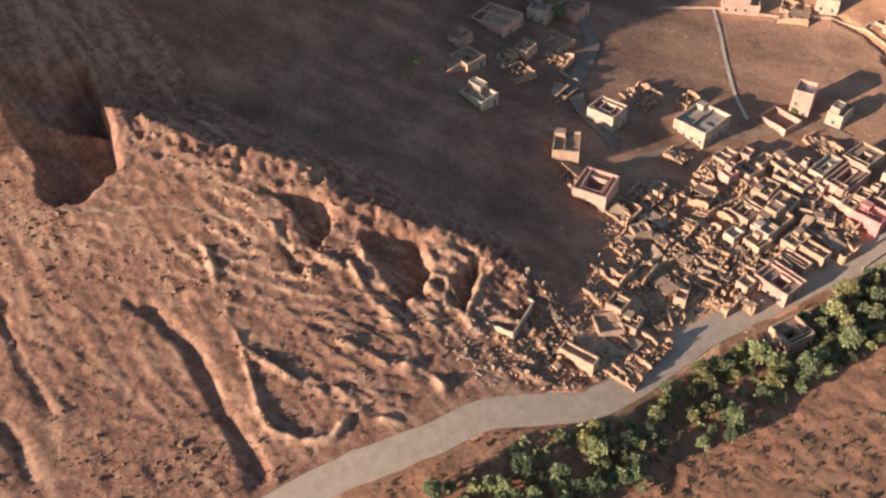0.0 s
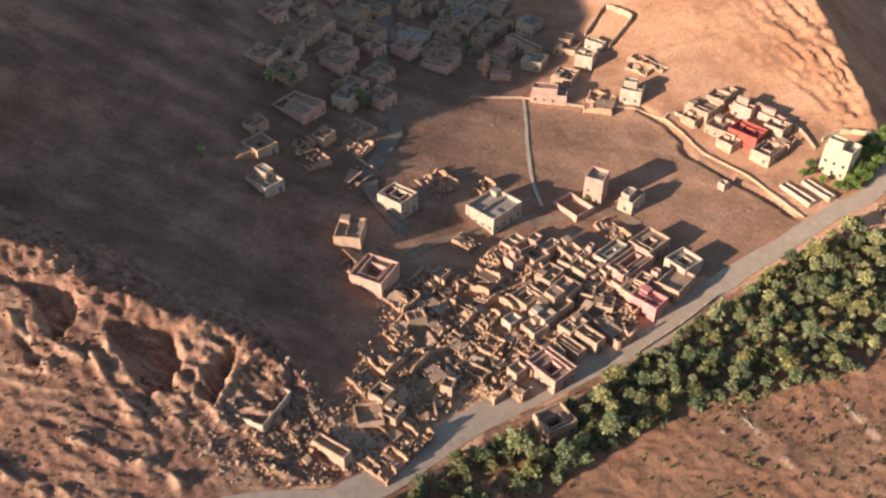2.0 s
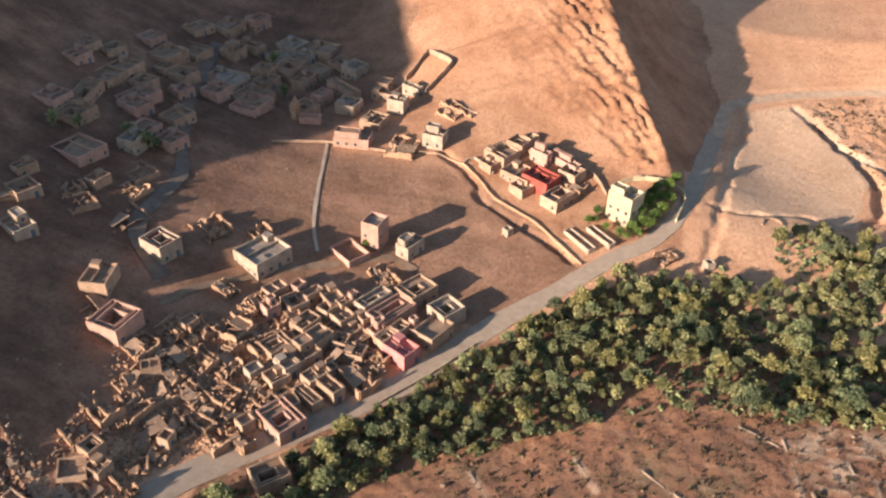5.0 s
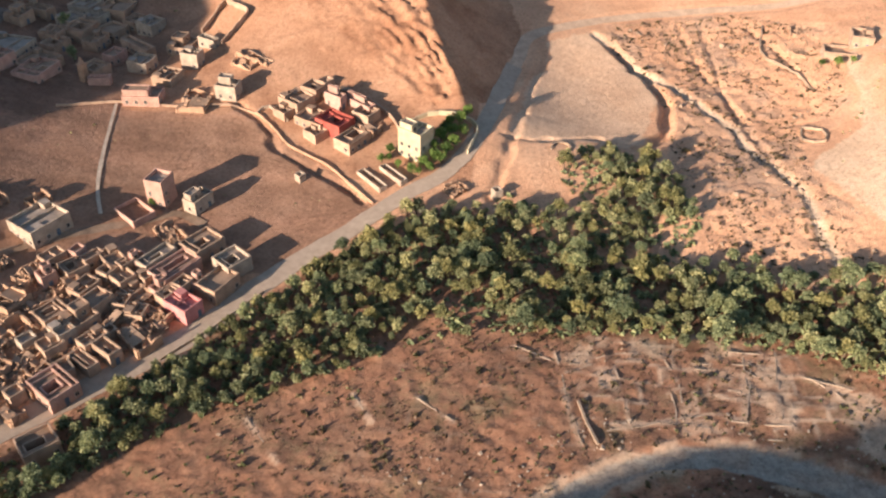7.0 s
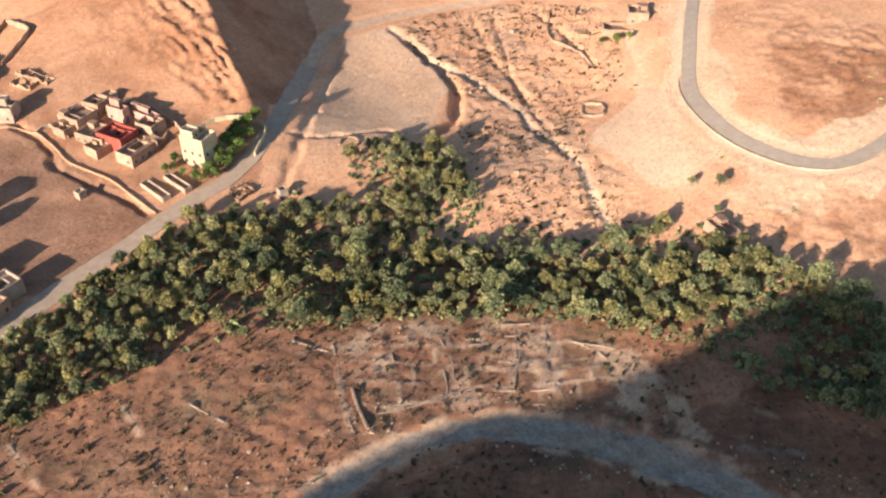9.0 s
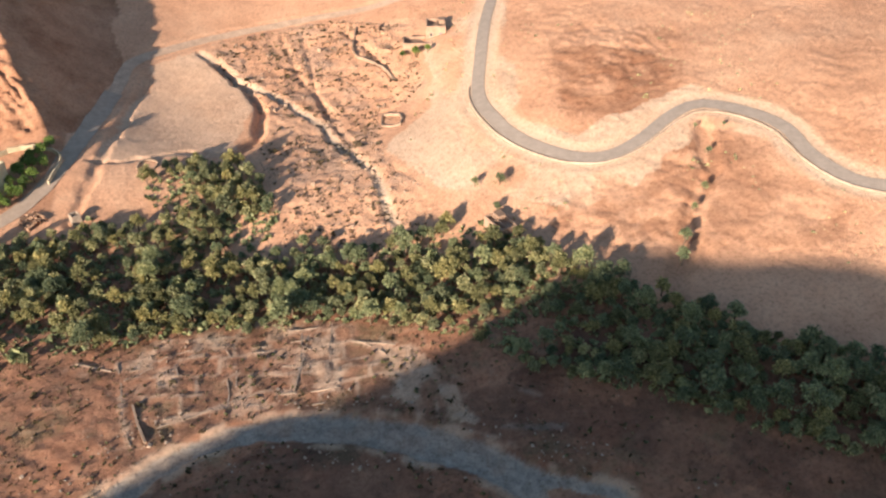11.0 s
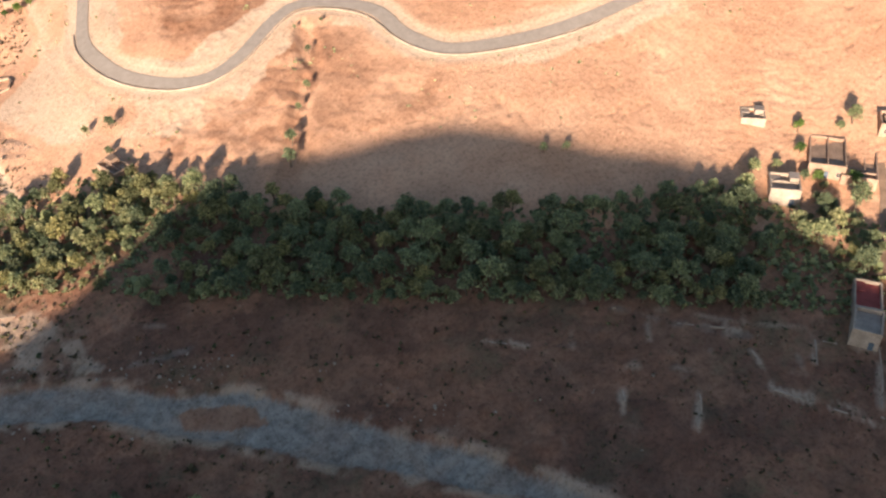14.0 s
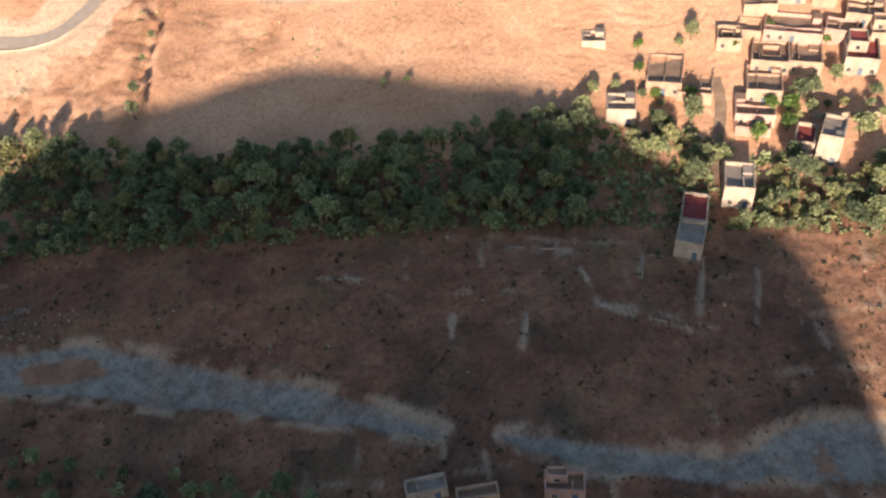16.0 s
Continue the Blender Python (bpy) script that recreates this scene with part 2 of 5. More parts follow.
def leaf(name, dark, light, tip):
    m = material(name, 0.65)
    geo = m.node_tree.nodes.new("ShaderNodeNewGeometry")
    a = ramp(m, geo.outputs["Random Per Island"], [(0.0, dark), (0.6, light), (1.0, tip)])
    info = m.node_tree.nodes.new("ShaderNodeObjectInfo")
    b = ramp(m, info.outputs["Random"], [(0.0, (0.55, 0.61, 0.62)), (0.5, (1.05, 1.05, 1.0)), (1.0, (1.5, 1.4, 1.24))])
    colour = mix(m, 1.0, a, b, "MULTIPLY")
    paint(m, colour)
    glow = m.node_tree.nodes.new("ShaderNodeBsdfTranslucent")
    wire(m, colour, glow.inputs["Color"])
    both = m.node_tree.nodes.new("ShaderNodeMixShader")
    both.inputs[0].default_value = 0.32
    wire(m, m.node_tree.nodes["Principled BSDF"].outputs[0], both.inputs[1])
    wire(m, glow.outputs[0], both.inputs[2])
    wire(m, both.outputs[0], m.node_tree.nodes["Material Output"].inputs["Surface"])
    return m


leaf_green = leaf("green_leaves", (0.09, 0.11, 0.06), (0.21, 0.24, 0.125), (0.36, 0.37, 0.19))
leaf_olive = leaf("olive_leaves", (0.10, 0.11, 0.055), (0.29, 0.29, 0.145), (0.46, 0.43, 0.23))
leaf_almond = leaf("dusty_leaves", (0.09, 0.095, 0.04), (0.25, 0.235, 0.10), (0.40, 0.35, 0.16))
leaf_dry = leaf("dry_stalks", (0.07, 0.055, 0.03), (0.16, 0.115, 0.06), (0.30, 0.21, 0.11))
leaf_bright = leaf("bright_leaves", (0.05, 0.09, 0.02), (0.13, 0.20, 0.05), (0.22, 0.28, 0.09))

# ---- ground, roads, river ----
def mesh_from(name, verts, faces, mat=None, flat=True):
    me = bpy.data.meshes.new(name)
    me.from_pydata(verts, [], faces)
    if mat:
        me.materials.append(mat)
    if not flat:
        me.shade_smooth()
    return me


SLIDE_AREA = [(-260, 230), (-150, 176), (-112, 152), (-72, 146), (-40, 146), (-22, 134), (-4, 120), (-18, 109), (-35, 98), (-56, 79), (-90, 40), (-260, 0)]
FIELD_AREA = [(-62, 72), (-33, 97), (1, 119), (21, 141), (41, 163), (63, 187), (81, 209), (101, 225), (122, 226), (140, 210), (166, 206), (205, 196), (232, 176), (262, 150), (300, 122),
              (345, 100), (372, 66), (400, 20), (420, -30), (300, -80), (0, -20)]
SPUR_AREA = [(58, 305), (80, 288), (98, 272), (116, 280), (124, 320), (118, 390), (40, 440), (40, 340)]
PLOT_AREA = [(2, 266), (20, 265), (39, 267), (54, 256), (58, 250), (71, 243), (85, 227), (70, 206), (40, 190), (0, 150), (-30, 118), (-60, 110), (-110, 100), (-260, 100), (-260, 460), (-60, 420), (4, 380), (14, 330), (8, 290)]
WASH_AREA = [(150, 345), (200, 340), (225, 320), (222, 280), (205, 262), (204, 240), (214, 215), (204, 198), (170, 205), (174, 226), (168, 252), (170, 284), (160, 310)]
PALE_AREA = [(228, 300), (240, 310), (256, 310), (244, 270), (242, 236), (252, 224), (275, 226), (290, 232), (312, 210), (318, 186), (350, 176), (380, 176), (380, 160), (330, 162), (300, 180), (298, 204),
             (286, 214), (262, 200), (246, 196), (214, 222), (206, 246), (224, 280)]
WASHES = [([(150, 333), (156, 324), (165, 306), (174, 294), (180, 284), (188, 272), (191, 260), (195, 250), (200, 235), (201, 218), (204, 200)], 1.8, 0.8), ([(187, 336), (188, 295), (190, 278), (196, 256)], 1.3, 0.7),
          ([(179, 338), (184, 302), (193, 274)], 1.2, 0.6), ([(201, 331), (209, 310), (214, 289)], 1.0, 1.0), ([(156, 325), (166, 302), (170, 284), (168, 268), (163, 262)], 2.4, 2.2),
          ([(118, 262), (128, 258), (146, 262), (160, 258)], 1.0, 0.7),
          ([(286, 219), (284, 209), (281, 197), (274, 190), (270, 183), (267, 178), (263, 172), (257, 163)], 3.6, 1.1), ([(118, 232), (121, 250), (124, 270), (128.5, 300), (131, 318)], 2.2, 0.8),
          ([(39, 268), (46, 262.5), (52, 256), (54, 249.5), (66, 242), (78, 234), (84, 228)], 1.3, 1.1)]
# bays bitten out of the slip's crest, with their depth and the width of their walls
BAYS = [([(-134, 119), (-131, 118), (-127, 112), (-123, 109), (-118, 112), (-116, 115), (-112, 121), (-115, 126), (-119, 131), (-131, 142), (-142, 129)], 4.5, 2.4),
        ([(-84, 130), (-76, 133), (-71, 133), (-68, 130), (-69, 124), (-71, 122), (-74, 124), (-79, 128)], 2.0, 1.3), ([(-80, 124), (-77, 120), (-72, 118), (-71, 120), (-75, 121), (-78, 124)], 1.0, 0.8),
        ([(-64, 131), (-57, 134), (-51, 136), (-47, 130), (-47, 123), (-50, 120), (-54, 122), (-58, 126), (-62, 128)], 2.4, 1.3),
        ([(-40, 124), (-41.5, 130), (-40, 133), (-38, 136), (-37, 133), (-38, 129), (-38, 124)], 1.6, 0.9)]
# low ridges where the slipping ground has torn
SCARPS = [[(-61, 126), (-58, 124), (-54, 122), (-48, 120)], [(-63, 123), (-59, 120), (-56, 118), (-49, 115)], [(-66, 111), (-57, 114), (-50, 115)], [(-60, 107), (-55, 107), (-50, 106), (-43, 108), (-37, 106)],
          [(-58, 98), (-54, 97), (-49, 95), (-40, 96)], [(-44, 118), (-39, 117), (-32, 114)], [(-41, 123), (-38, 122), (-32, 119)], [(-49, 120), (-44, 122), (-34, 122)], [(-81, 124), (-77, 122), (-70, 118)]]
SCARPS += [[(-79, 129), (-75, 126), (-70, 122), (-65, 122)], [(-77, 99), (-68, 97), (-61, 96), (-55, 95)], [(-31, 125), (-23, 125), (-17, 120)], [(-31, 117), (-23, 115), (-14, 115)], [(-33, 120), (-26, 119), (-20, 118)],
           [(-67, 86), (-60, 86), (-55, 88), (-53, 93)], [(-95, 121), (-92, 115), (-87, 109), (-81, 103), (-73, 93), (-67, 86)], [(-42, 123), (-43, 130), (-40, 135)], [(-36, 135), (-36.5, 129), (-37, 124)]]
# gullies that run down the slip, with their half width and depth
GULLIES = [([(-98, 100), (-93, 98), (-88, 96), (-83, 92), (-76, 86), (-69, 81), (-63, 75)], 2.6, 1.5), ([(-124, 88), (-115, 81), (-107, 75)], 1.4, 0.7), ([(-115, 71), (-109, 67), (-104, 63)], 1.8, 0.9),
           ([(-102, 99), (-97, 101), (-93, 104)], 1.5, 0.7)]
GULLIES = [(rounded(line, 3.0), half, deep) for line, half, deep in GULLIES]
SCARPS = [rounded(s, 4.0) for s in SCARPS]
LANES = [[(204, 143), (212, 138), (220, 136), (230, 134), (241, 130)], [(231, 134), (228, 129), (225, 124)], [(123, 177), (128, 173), (133, 167)], [(301, 98), (308, 91), (314, 85), (321, 80)]]
SMALL_PLOTS = [(150, 186), (174, 184), (186, 178), (198, 165), (204, 146), (196, 144), (188, 154), (159, 154), (143, 158), (133, 176)]
RUST_AREAS = [[(258, 267), (272, 261), (292, 245), (286, 231), (280, 225), (266, 222), (256, 236), (254, 251)], [(289, 211), (299, 196), (297, 185), (307, 172), (301, 164), (281, 168), (273, 176), (279, 194)]]


# the two reaches of the gravel bed, and mud banks in it
BEDS = [[(108, 112), (118, 124), (129, 135), (139, 143), (147, 148), (159, 151), (170, 152), (181, 149), (190, 146), (200, 141), (208, 135), (217, 128), (230, 120), (242, 107), (254, 94), (265, 81), (273, 70), (277, 63),
         (274, 64), (265, 73), (252, 85), (243, 94), (231, 105), (222, 113), (209, 124), (198, 133), (184, 140), (176, 143), (165, 146), (154, 145), (145, 141), (137, 134), (126, 122), (116, 110)],
        [(284, 57), (293, 50), (300, 43), (310, 33), (317, 29), (325, 28), (330, 26), (339, 20), (380, -10), (372, -22), (329, 12), (318, 22), (306, 30), (293, 42), (286, 51)]]
MUD = [[(214, 126), (221, 123), (229, 118), (232, 111), (223, 115), (215, 121)], [(322, 25), (326, 24), (324, 19), (320, 22)]]
# worn lines across the fields: stone edges, ditches' banks and paths between the plots
FIELD_LINES = [[(332, 73), (322, 64)], [(341, 65), (330, 55)], [(319, 77), (316, 68), (323, 62), (331, 49)], [(347, 56), (337, 47)], [(316, 68), (331, 47)], [(291, 82), (288, 78)], [(310, 89), (320, 82)],
               [(274, 105), (281, 99)], [(333, 72), (340, 65)], [(303, 74), (298, 69)], [(134, 176), (136, 164), (137, 157), (139, 150)], [(160, 168), (159, 158)], [(172, 179), (184, 178)], [(176, 176), (174, 166), (172, 158)]]
FIELD_LINES += [[(182, 179), (179, 166)], [(188, 170), (194, 163)], [(145, 156), (158, 157), (178, 153)], [(136, 170), (147, 177), (156, 178)], [(164, 173), (173, 174), (183, 165)], [(182, 163), (181, 157)],
                [(170, 167), (190, 162)], [(70, 154), (79, 143)], [(91, 162), (96, 154)], [(125, 178), (133, 174)], [(105, 161), (113, 155)], [(144, 154), (158, 158), (167, 160)], [(158, 165), (158, 157)]]
FIELD_LINES += [[(164, 175), (175, 175), (185, 172)], [(175, 179), (172, 158)], [(182, 178), (178, 157)], [(167, 165), (183, 162)], [(184, 172), (195, 167)], [(147, 172), (148, 161)], [(137, 173), (145, 176), (153, 175)],
                [(169, 158), (181, 157)], [(157, 178), (160, 168)]]


def bed_depth(x, y):
    """How far inside the river's bed a point lies, less than 0 outside."""
    d = np.full(np.shape(x), -50.0)
    near = (x > 90) & (x < 390) & (y > -40) & (y < 165)
    if near.any():
        px, py = x[near], y[near]
        best = np.full(px.shape, -50.0)
        for rim in BEDS:
            e = along(rim + rim[:1], px, py)[0]
            best = np.maximum(best, np.where(inside(rim, px, py), e, -e))
        d[near] = best + 2.6 * (fbm(px / 7, py / 7, 4) - 0.5) + 1.0 * (fbm(px / 1.7 + 9, py / 1.7, 3) - 0.5)
    return d


def worn(x, y):
    """1 on a worn line of the fields, 0 away from it."""
    d = np.min([along(line, x, y)[0] for line in FIELD_LINES], axis=0)
    return (1 - smooth(0.15, 0.9, d + 1.5 * (fbm(x / 3, y / 3, 3) - 0.45))) * smooth(0.34, 0.5, fbm(x / 4 + 3, y / 4, 3))


ROUGH_AREA = [(239, 205), (251, 203), (256, 199), (272, 206), (280, 212), (283, 200), (276, 190), (268, 176), (253, 178), (241, 184), (236, 194)]
MOUND_AREA = [(252, 232), (268, 228), (286, 236), (296, 262), (270, 280), (254, 262)]


def banks(x, y):
    """Low banks between small field plots: 1 on a bank, 0 inside a plot."""
    wx, wy = 6 * fbm(x / 24, y / 24, 3), 6 * fbm(x / 24 + 40, y / 24, 3)
    a = np.where(x < 205, radians(5), radians(31))
    u, v = np.cos(a) * x - np.sin(a) * y + wx, np.sin(a) * x + np.cos(a) * y + wy
    row = np.floor(v / 6.3)
    u = u + 37.7 * np.sin(row * 12.9)
    d = np.minimum(np.abs(v / 6.3 - np.round(v / 6.3)) * 6.3, np.abs(u / 9 - np.round(u / 9)) * 9)
    wide = np.minimum(np.abs(v / 12 - np.round(v / 12)) * 12, np.abs(u / 16 - np.round(u / 16)) * 16)
    d = np.where(x > 205, wide, d)
    plots = inside(SMALL_PLOTS, x, y)
    here = np.where(plots, 1.0, (0.35 + 0.35 * smooth(205, 240, x)) * smooth(0.36, 0.52, fbm(x / 30 + 7, y / 30, 3)) * smooth(60, 120, x))
    return (1 - smooth(0.1, np.where(x > 205, 1.0, 0.6), d)) * here * np.where(plots, smooth(0.3, 0.42, fbm(x / 5 + 11, y / 5, 3)), smooth(0.38, 0.52, fbm(x / 5 + 11, y / 5, 3)))


def torn_edges(x, y):
    z = np.zeros(np.shape(x))
    near = (x > -138) & (x < -8) & (y > 70) & (y < 140)
    if z.ndim and not near.all():
        if near.any():
            z[near] = torn_edges(x[near], y[near])
        return z
    for line in SCARPS:
        d = along(line, x, y)[0] + 1.9 * (fbm(x / 3.4, y / 3.4, 4) - 0.47)
        z = np.maximum(z, np.exp(-(np.maximum(d, 0) / 0.6) ** 2))
    return z * smooth(0.3, 0.5, fbm(x / 4.5 + 3, y / 4.5, 3)) * 0.9


def ledges(x, y):
    """Steps torn along the slip's crest: how far up the tread from its edge, and how strong."""
    p, q = x * NV.x + y * NV.y, x * SD.x + y * SD.y
    d = q - np.interp(p, CREST_P, CREST_Q)
    w = d + 7 * (fbm(x / 15, y / 15, 3) - 0.5) + 2.4 * (fbm(x / 2.6, y / 2.6, 3) - 0.5) + 0.06 * (p - 140)
    strong = smooth(98, 112, p) * (1 - smooth(150, 172, p)) * smooth(-42, -26, d) * (1 - smooth(-3, 0, d)) + 0.35 * smooth(110, 140, p) * smooth(-80, -40, d) * (1 - smooth(-30, -20, d))
    return w / 4.2 - np.floor(w / 4.2), strong * smooth(0.34, 0.56, fbm(x / 8 + 21, y / 8, 3))


def detail(x, y):
    """Fine relief on the broad one: scarps of the slip, gullies, plots, the river's bed and the roads' benches."""
    z = height(x, y)
    edge = 6 * (fbm(x / 14, y / 14, 3) - 0.5)
    slide = inside(SLIDE_AREA, x + edge, y + edge).astype(float)
    nose = inside(SPUR_AREA, x + edge, y - edge).astype(float)
    field = inside(FIELD_AREA, x + edge, y + edge).astype(float)
    wash = inside(WASH_AREA, x + edge, y + edge).astype(float)
    slip = (x > -145) & (x < -25) & (y > 58) & (y < 146)
    if np.any(slip):
        for rim, deep, wide in BAYS:
            sx, sy = x[slip], y[slip]
            d = along(rim + rim[:1], sx, sy)[0]
            d = np.where(inside(rim, sx, sy), d, -d) + 3.6 * (fbm(sx / 3.5, sy / 3.5, 5) - 0.5)
            run = sx * SD.x + sy * SD.y - min(a * SD.x + b * SD.y for a, b in rim)
            z[slip] = z[slip] - (deep + 0.3 * np.clip(run, 0, 26)) * smooth(-0.4, wide, d)
        for line, half, deep in GULLIES:
            sx, sy = x[slip], y[slip]
            d = along(line, sx, sy)[0] + 1.6 * (fbm(sx / 5, sy / 5, 3) - 0.5)
            z[slip] = z[slip] - deep * (1 - smooth(0.1, half, d)) * (0.6 + 0.8 * fbm(sx / 8, sy / 8, 2))
    tear = torn_edges(x, y)
    u, v = x * 0.93 - y * 0.37, x * 0.37 + y * 0.93
    wob = 9 * fbm(x / 22, y / 22, 3)
    cracks = 1 - np.abs(2 * fbm((u + wob) / 26, (v + wob) / 3.6, 4) - 1)
    broad = 1 - np.abs(2 * fbm((u - wob) / 44, (v + wob) / 12, 3) - 1)
    tread, strong = ledges(x, y)
    thin = 1 - np.abs(2 * fbm((u * 0.9 + v * 0.44 - wob) / 17, (v * 0.9 - u * 0.44) / 2.3 + 0.3 * wob, 3) - 1)
    lumps = fbm(x / 9, y / 9, 5) - 0.5
    downs = fbm((x * 0.6 + y * 0.8 + 0.2 * wob) / 1.5, (y * 0.6 - x * 0.8) / 14, 4) - 0.5
    fine = fbm(x / 2.1, y / 2.1, 4) - 0.5
    crag = np.abs(fbm(x / 3.1 + 50, y / 3.1, 4) - 0.47) + 0.5 * np.abs(fbm(x / 1.4, y / 1.4 + 70, 3) - 0.44)
    rim = np.exp(-((x * SD.x + y * SD.y - np.interp(x * NV.x + y * NV.y, CREST_P, CREST_Q)) / 9) ** 2)
    torn = smooth(0.42, 0.6, fbm(x / 17 + 31, y / 17, 3))
    near = np.clip(1.2 - np.abs((x + 30) * 0.5 + (y - 112) * 0.87) / 26, 0.16, 1)
    z = z + slide * ((smooth(0.8, 0.97, cracks) * 0.5 + smooth(0.8, 0.98, thin) * 0.45 + smooth(0.86, 1.0, broad) * 0.3 - 0.2) * (0.3 + 0.7 * near) * (0.25 + 0.75 * torn) + 1.5 * tear + 0.6 * strong * (0.5 - tread) + (0.2 + 1.4 * rim) * lumps + (0.2 + 0.5 * rim) * fine - (0.9 + 4.5 * rim) * crag + 0.6 * downs)
    off = (x - 95) * 0.92 + (y - 299) * 0.39
    runs = 1 - np.abs(2 * fbm((x * 0.82 + y * 0.57 + 0.35 * wob) / 2.2, (y * 0.82 - x * 0.57) / 15, 4) - 1)
    cross = fbm((x * 0.5 - y * 0.85) / 1.6, (x * 0.85 + y * 0.5) / 6, 3) - 0.5
    brink = np.exp(-((off + 4) / np.where(off < -4, 11.0, 7.0)) ** 2)
    z = z - nose * ((smooth(0.5, 1.0, runs) - 0.3) * (0.12 + 1.9 * brink) - (0.8 + 0.8 * brink) * lumps - (0.5 + 1.6 * brink) * fine - 1.6 * brink * cross)
    rest = (1 - slide) * (1 - nose)
    z = z + rest * ((0.4 + 0.5 * (x > 225) * (1 - field) + 0.4 * wash) * lumps + (0.2 + 0.75 * field + 1.1 * wash - 0.06 * (x > 225) * (1 - field)) * fine)
    z = z + field * rest * (banks(x, y) * 0.18 + 0.12 * worn(x, y))
    hill = smooth(225, 245, x) * (1 - field)
    wr = 1 - np.abs(2 * fbm((x * 0.76 + y * 0.65 + 0.5 * wob) / 1.9, (y * 0.76 - x * 0.65 - 0.3 * wob) / 7, 4) - 1)
    z = z - hill * 0.24 * smooth(0.78, 1.0, wr) * smooth(0.44, 0.6, fbm(x / 26 + 5, y / 26, 3))
    pits = fbm(x / 2.4 + 60, (y - 0.4 * x) / 1.3, 3)
    z = z - hill * 0.4 * smooth(0.58, 0.68, pits) * smooth(0.42, 0.56, fbm(x / 13 + 2, y / 13, 3))
    rough = inside(ROUGH_AREA, x + edge, y - edge) | inside(MOUND_AREA, x + edge, y + edge)
    z = z + rough * (0.32 * (smooth(0.6, 1.0, wr) - 0.3) + 0.5 * fine - 0.9 * crag)
    for line, half, deep in WASHES:
        d = along(line, x, y)[0] + 3.0 * (fbm(x / 4, y / 4, 4) - 0.5)
        z = z - deep * (1 - smooth(half * 0.3, half, d))
    for line, half in ((ROAD, 3.6), (HILL_ROAD, 4.6)):
        d = along(line, x, y)[0]
        z = height(x, y) * (1 - smooth(half, half + 4, d)) + z * smooth(half, half + 4, d) - 0.22 * (1 - smooth(half - 0.2, half + 0.6, d))
    z = z - 0.9 * smooth(-1.2, 0.8, bed_depth(x, y))
    return z


def lines(stretches, reach):
    """Grid lines, close within the stretches given and wider towards the far ends."""
    mid = np.concatenate([np.arange(a, b, s) for a, b, s in stretches])
    low_, high_, step = mid[0], mid[-1], 0.85
    grow = np.cumsum(step * 1.22 ** np.arange(1, 60))
    grow = grow[grow < reach]
    return np.concatenate([low_ - grow[::-1], mid, high_ + grow])


gx, gy = lines([(-190, -136, 0.85), (-136, -10, 0.5), (-10, 425, 0.8)], 2200), lines([(20, 76, 0.85), (76, 146, 0.5), (146, 375, 0.8)], 2200)
mx, my = np.meshgrid(gx, gy)
fx, fy = mx.ravel(), my.ravel()
mz = detail(fx, fy)
nx, ny = len(gx), len(gy)
ground_me = bpy.data.meshes.new("ground")
ground_me.vertices.add(nx * ny)
ground_me.vertices.foreach_set("co", np.stack([fx, fy, mz], -1).astype(np.float32).ravel())
idx = np.arange(nx * ny).reshape(ny, nx)
quads = np.stack([idx[:-1, :-1], idx[:-1, 1:], idx[1:, 1:], idx[1:, :-1]], -1).reshape(-1, 4)
ground_me.loops.add(quads.size)
ground_me.loops.foreach_set("vertex_index", quads.ravel().astype(np.int32))
ground_me.polygons.add(len(quads))
ground_me.polygons.foreach_set("loop_start", (np.arange(len(quads)) * 4).astype(np.int32))
ground_me.update(calc_edges=True)
ground_me.shade_smooth()
ground_me.materials.append(soil)
blur = 10 * (fbm(fx / 12, fy / 12, 4) - 0.5)


def stored(name, v):
    ground_me.attributes.new(name, "FLOAT", "POINT").data.foreach_set("value", np.asarray(v, np.float32))


def zone(area):
    return inside(area, fx + blur, fy - blur).astype(float)


bed = bed_depth(fx, fy)
mud = np.maximum(zone(MUD[0]), zone(MUD[1]))
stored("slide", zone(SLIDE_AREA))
stored("field", zone(FIELD_AREA))
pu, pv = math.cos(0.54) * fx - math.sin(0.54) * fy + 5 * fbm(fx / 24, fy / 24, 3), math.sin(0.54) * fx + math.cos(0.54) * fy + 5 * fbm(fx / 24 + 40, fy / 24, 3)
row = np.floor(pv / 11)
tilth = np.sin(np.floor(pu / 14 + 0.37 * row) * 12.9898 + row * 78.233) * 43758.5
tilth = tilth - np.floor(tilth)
# the zone covers the shaded fields; tilth varies the painted darkening by plot
stored("field_shade", (0.35 + 0.9 * tilth) * zone([(206, 148), (236, 160), (262, 140), (310, 108), (334, 80), (352, 50), (334, 20), (300, 0), (240, 40), (180, 90), (120, 96), (137, 133), (165, 144)]) * (0.55 + 0.45 * smooth(0.35, 0.55, fbm(fx / 15, fy / 15, 4))))
stored("rusty", 0.9 * mud + np.maximum(np.maximum(zone(SPUR_AREA), 0.75 * (fx < 112) * (fy > 238) * (1 - zone(PLOT_AREA))) * (0.62 + 0.35 * smooth(0.35, 0.6, fbm(fx / 14, fy / 14, 5))), np.maximum(zone(ROUGH_AREA), 0.6 * zone(MOUND_AREA)) * 0.65 * smooth(0.34, 0.56, fbm(fx / 4, fy / 4, 4))) + np.maximum(zone(RUST_AREAS[0]), zone(RUST_AREAS[1])) * 0.5 * smooth(0.34, 0.56, fbm(fx / 12, fy / 12, 5)) + (1 - zone(PALE_AREA)) * (fx > 225) * 0.2 * smooth(0.42, 0.64, fbm(fx / 24, fy / 24, 5)))
stored("plot", zone(PLOT_AREA) * (0.75 + 0.25 * smooth(10, -30, fx)))
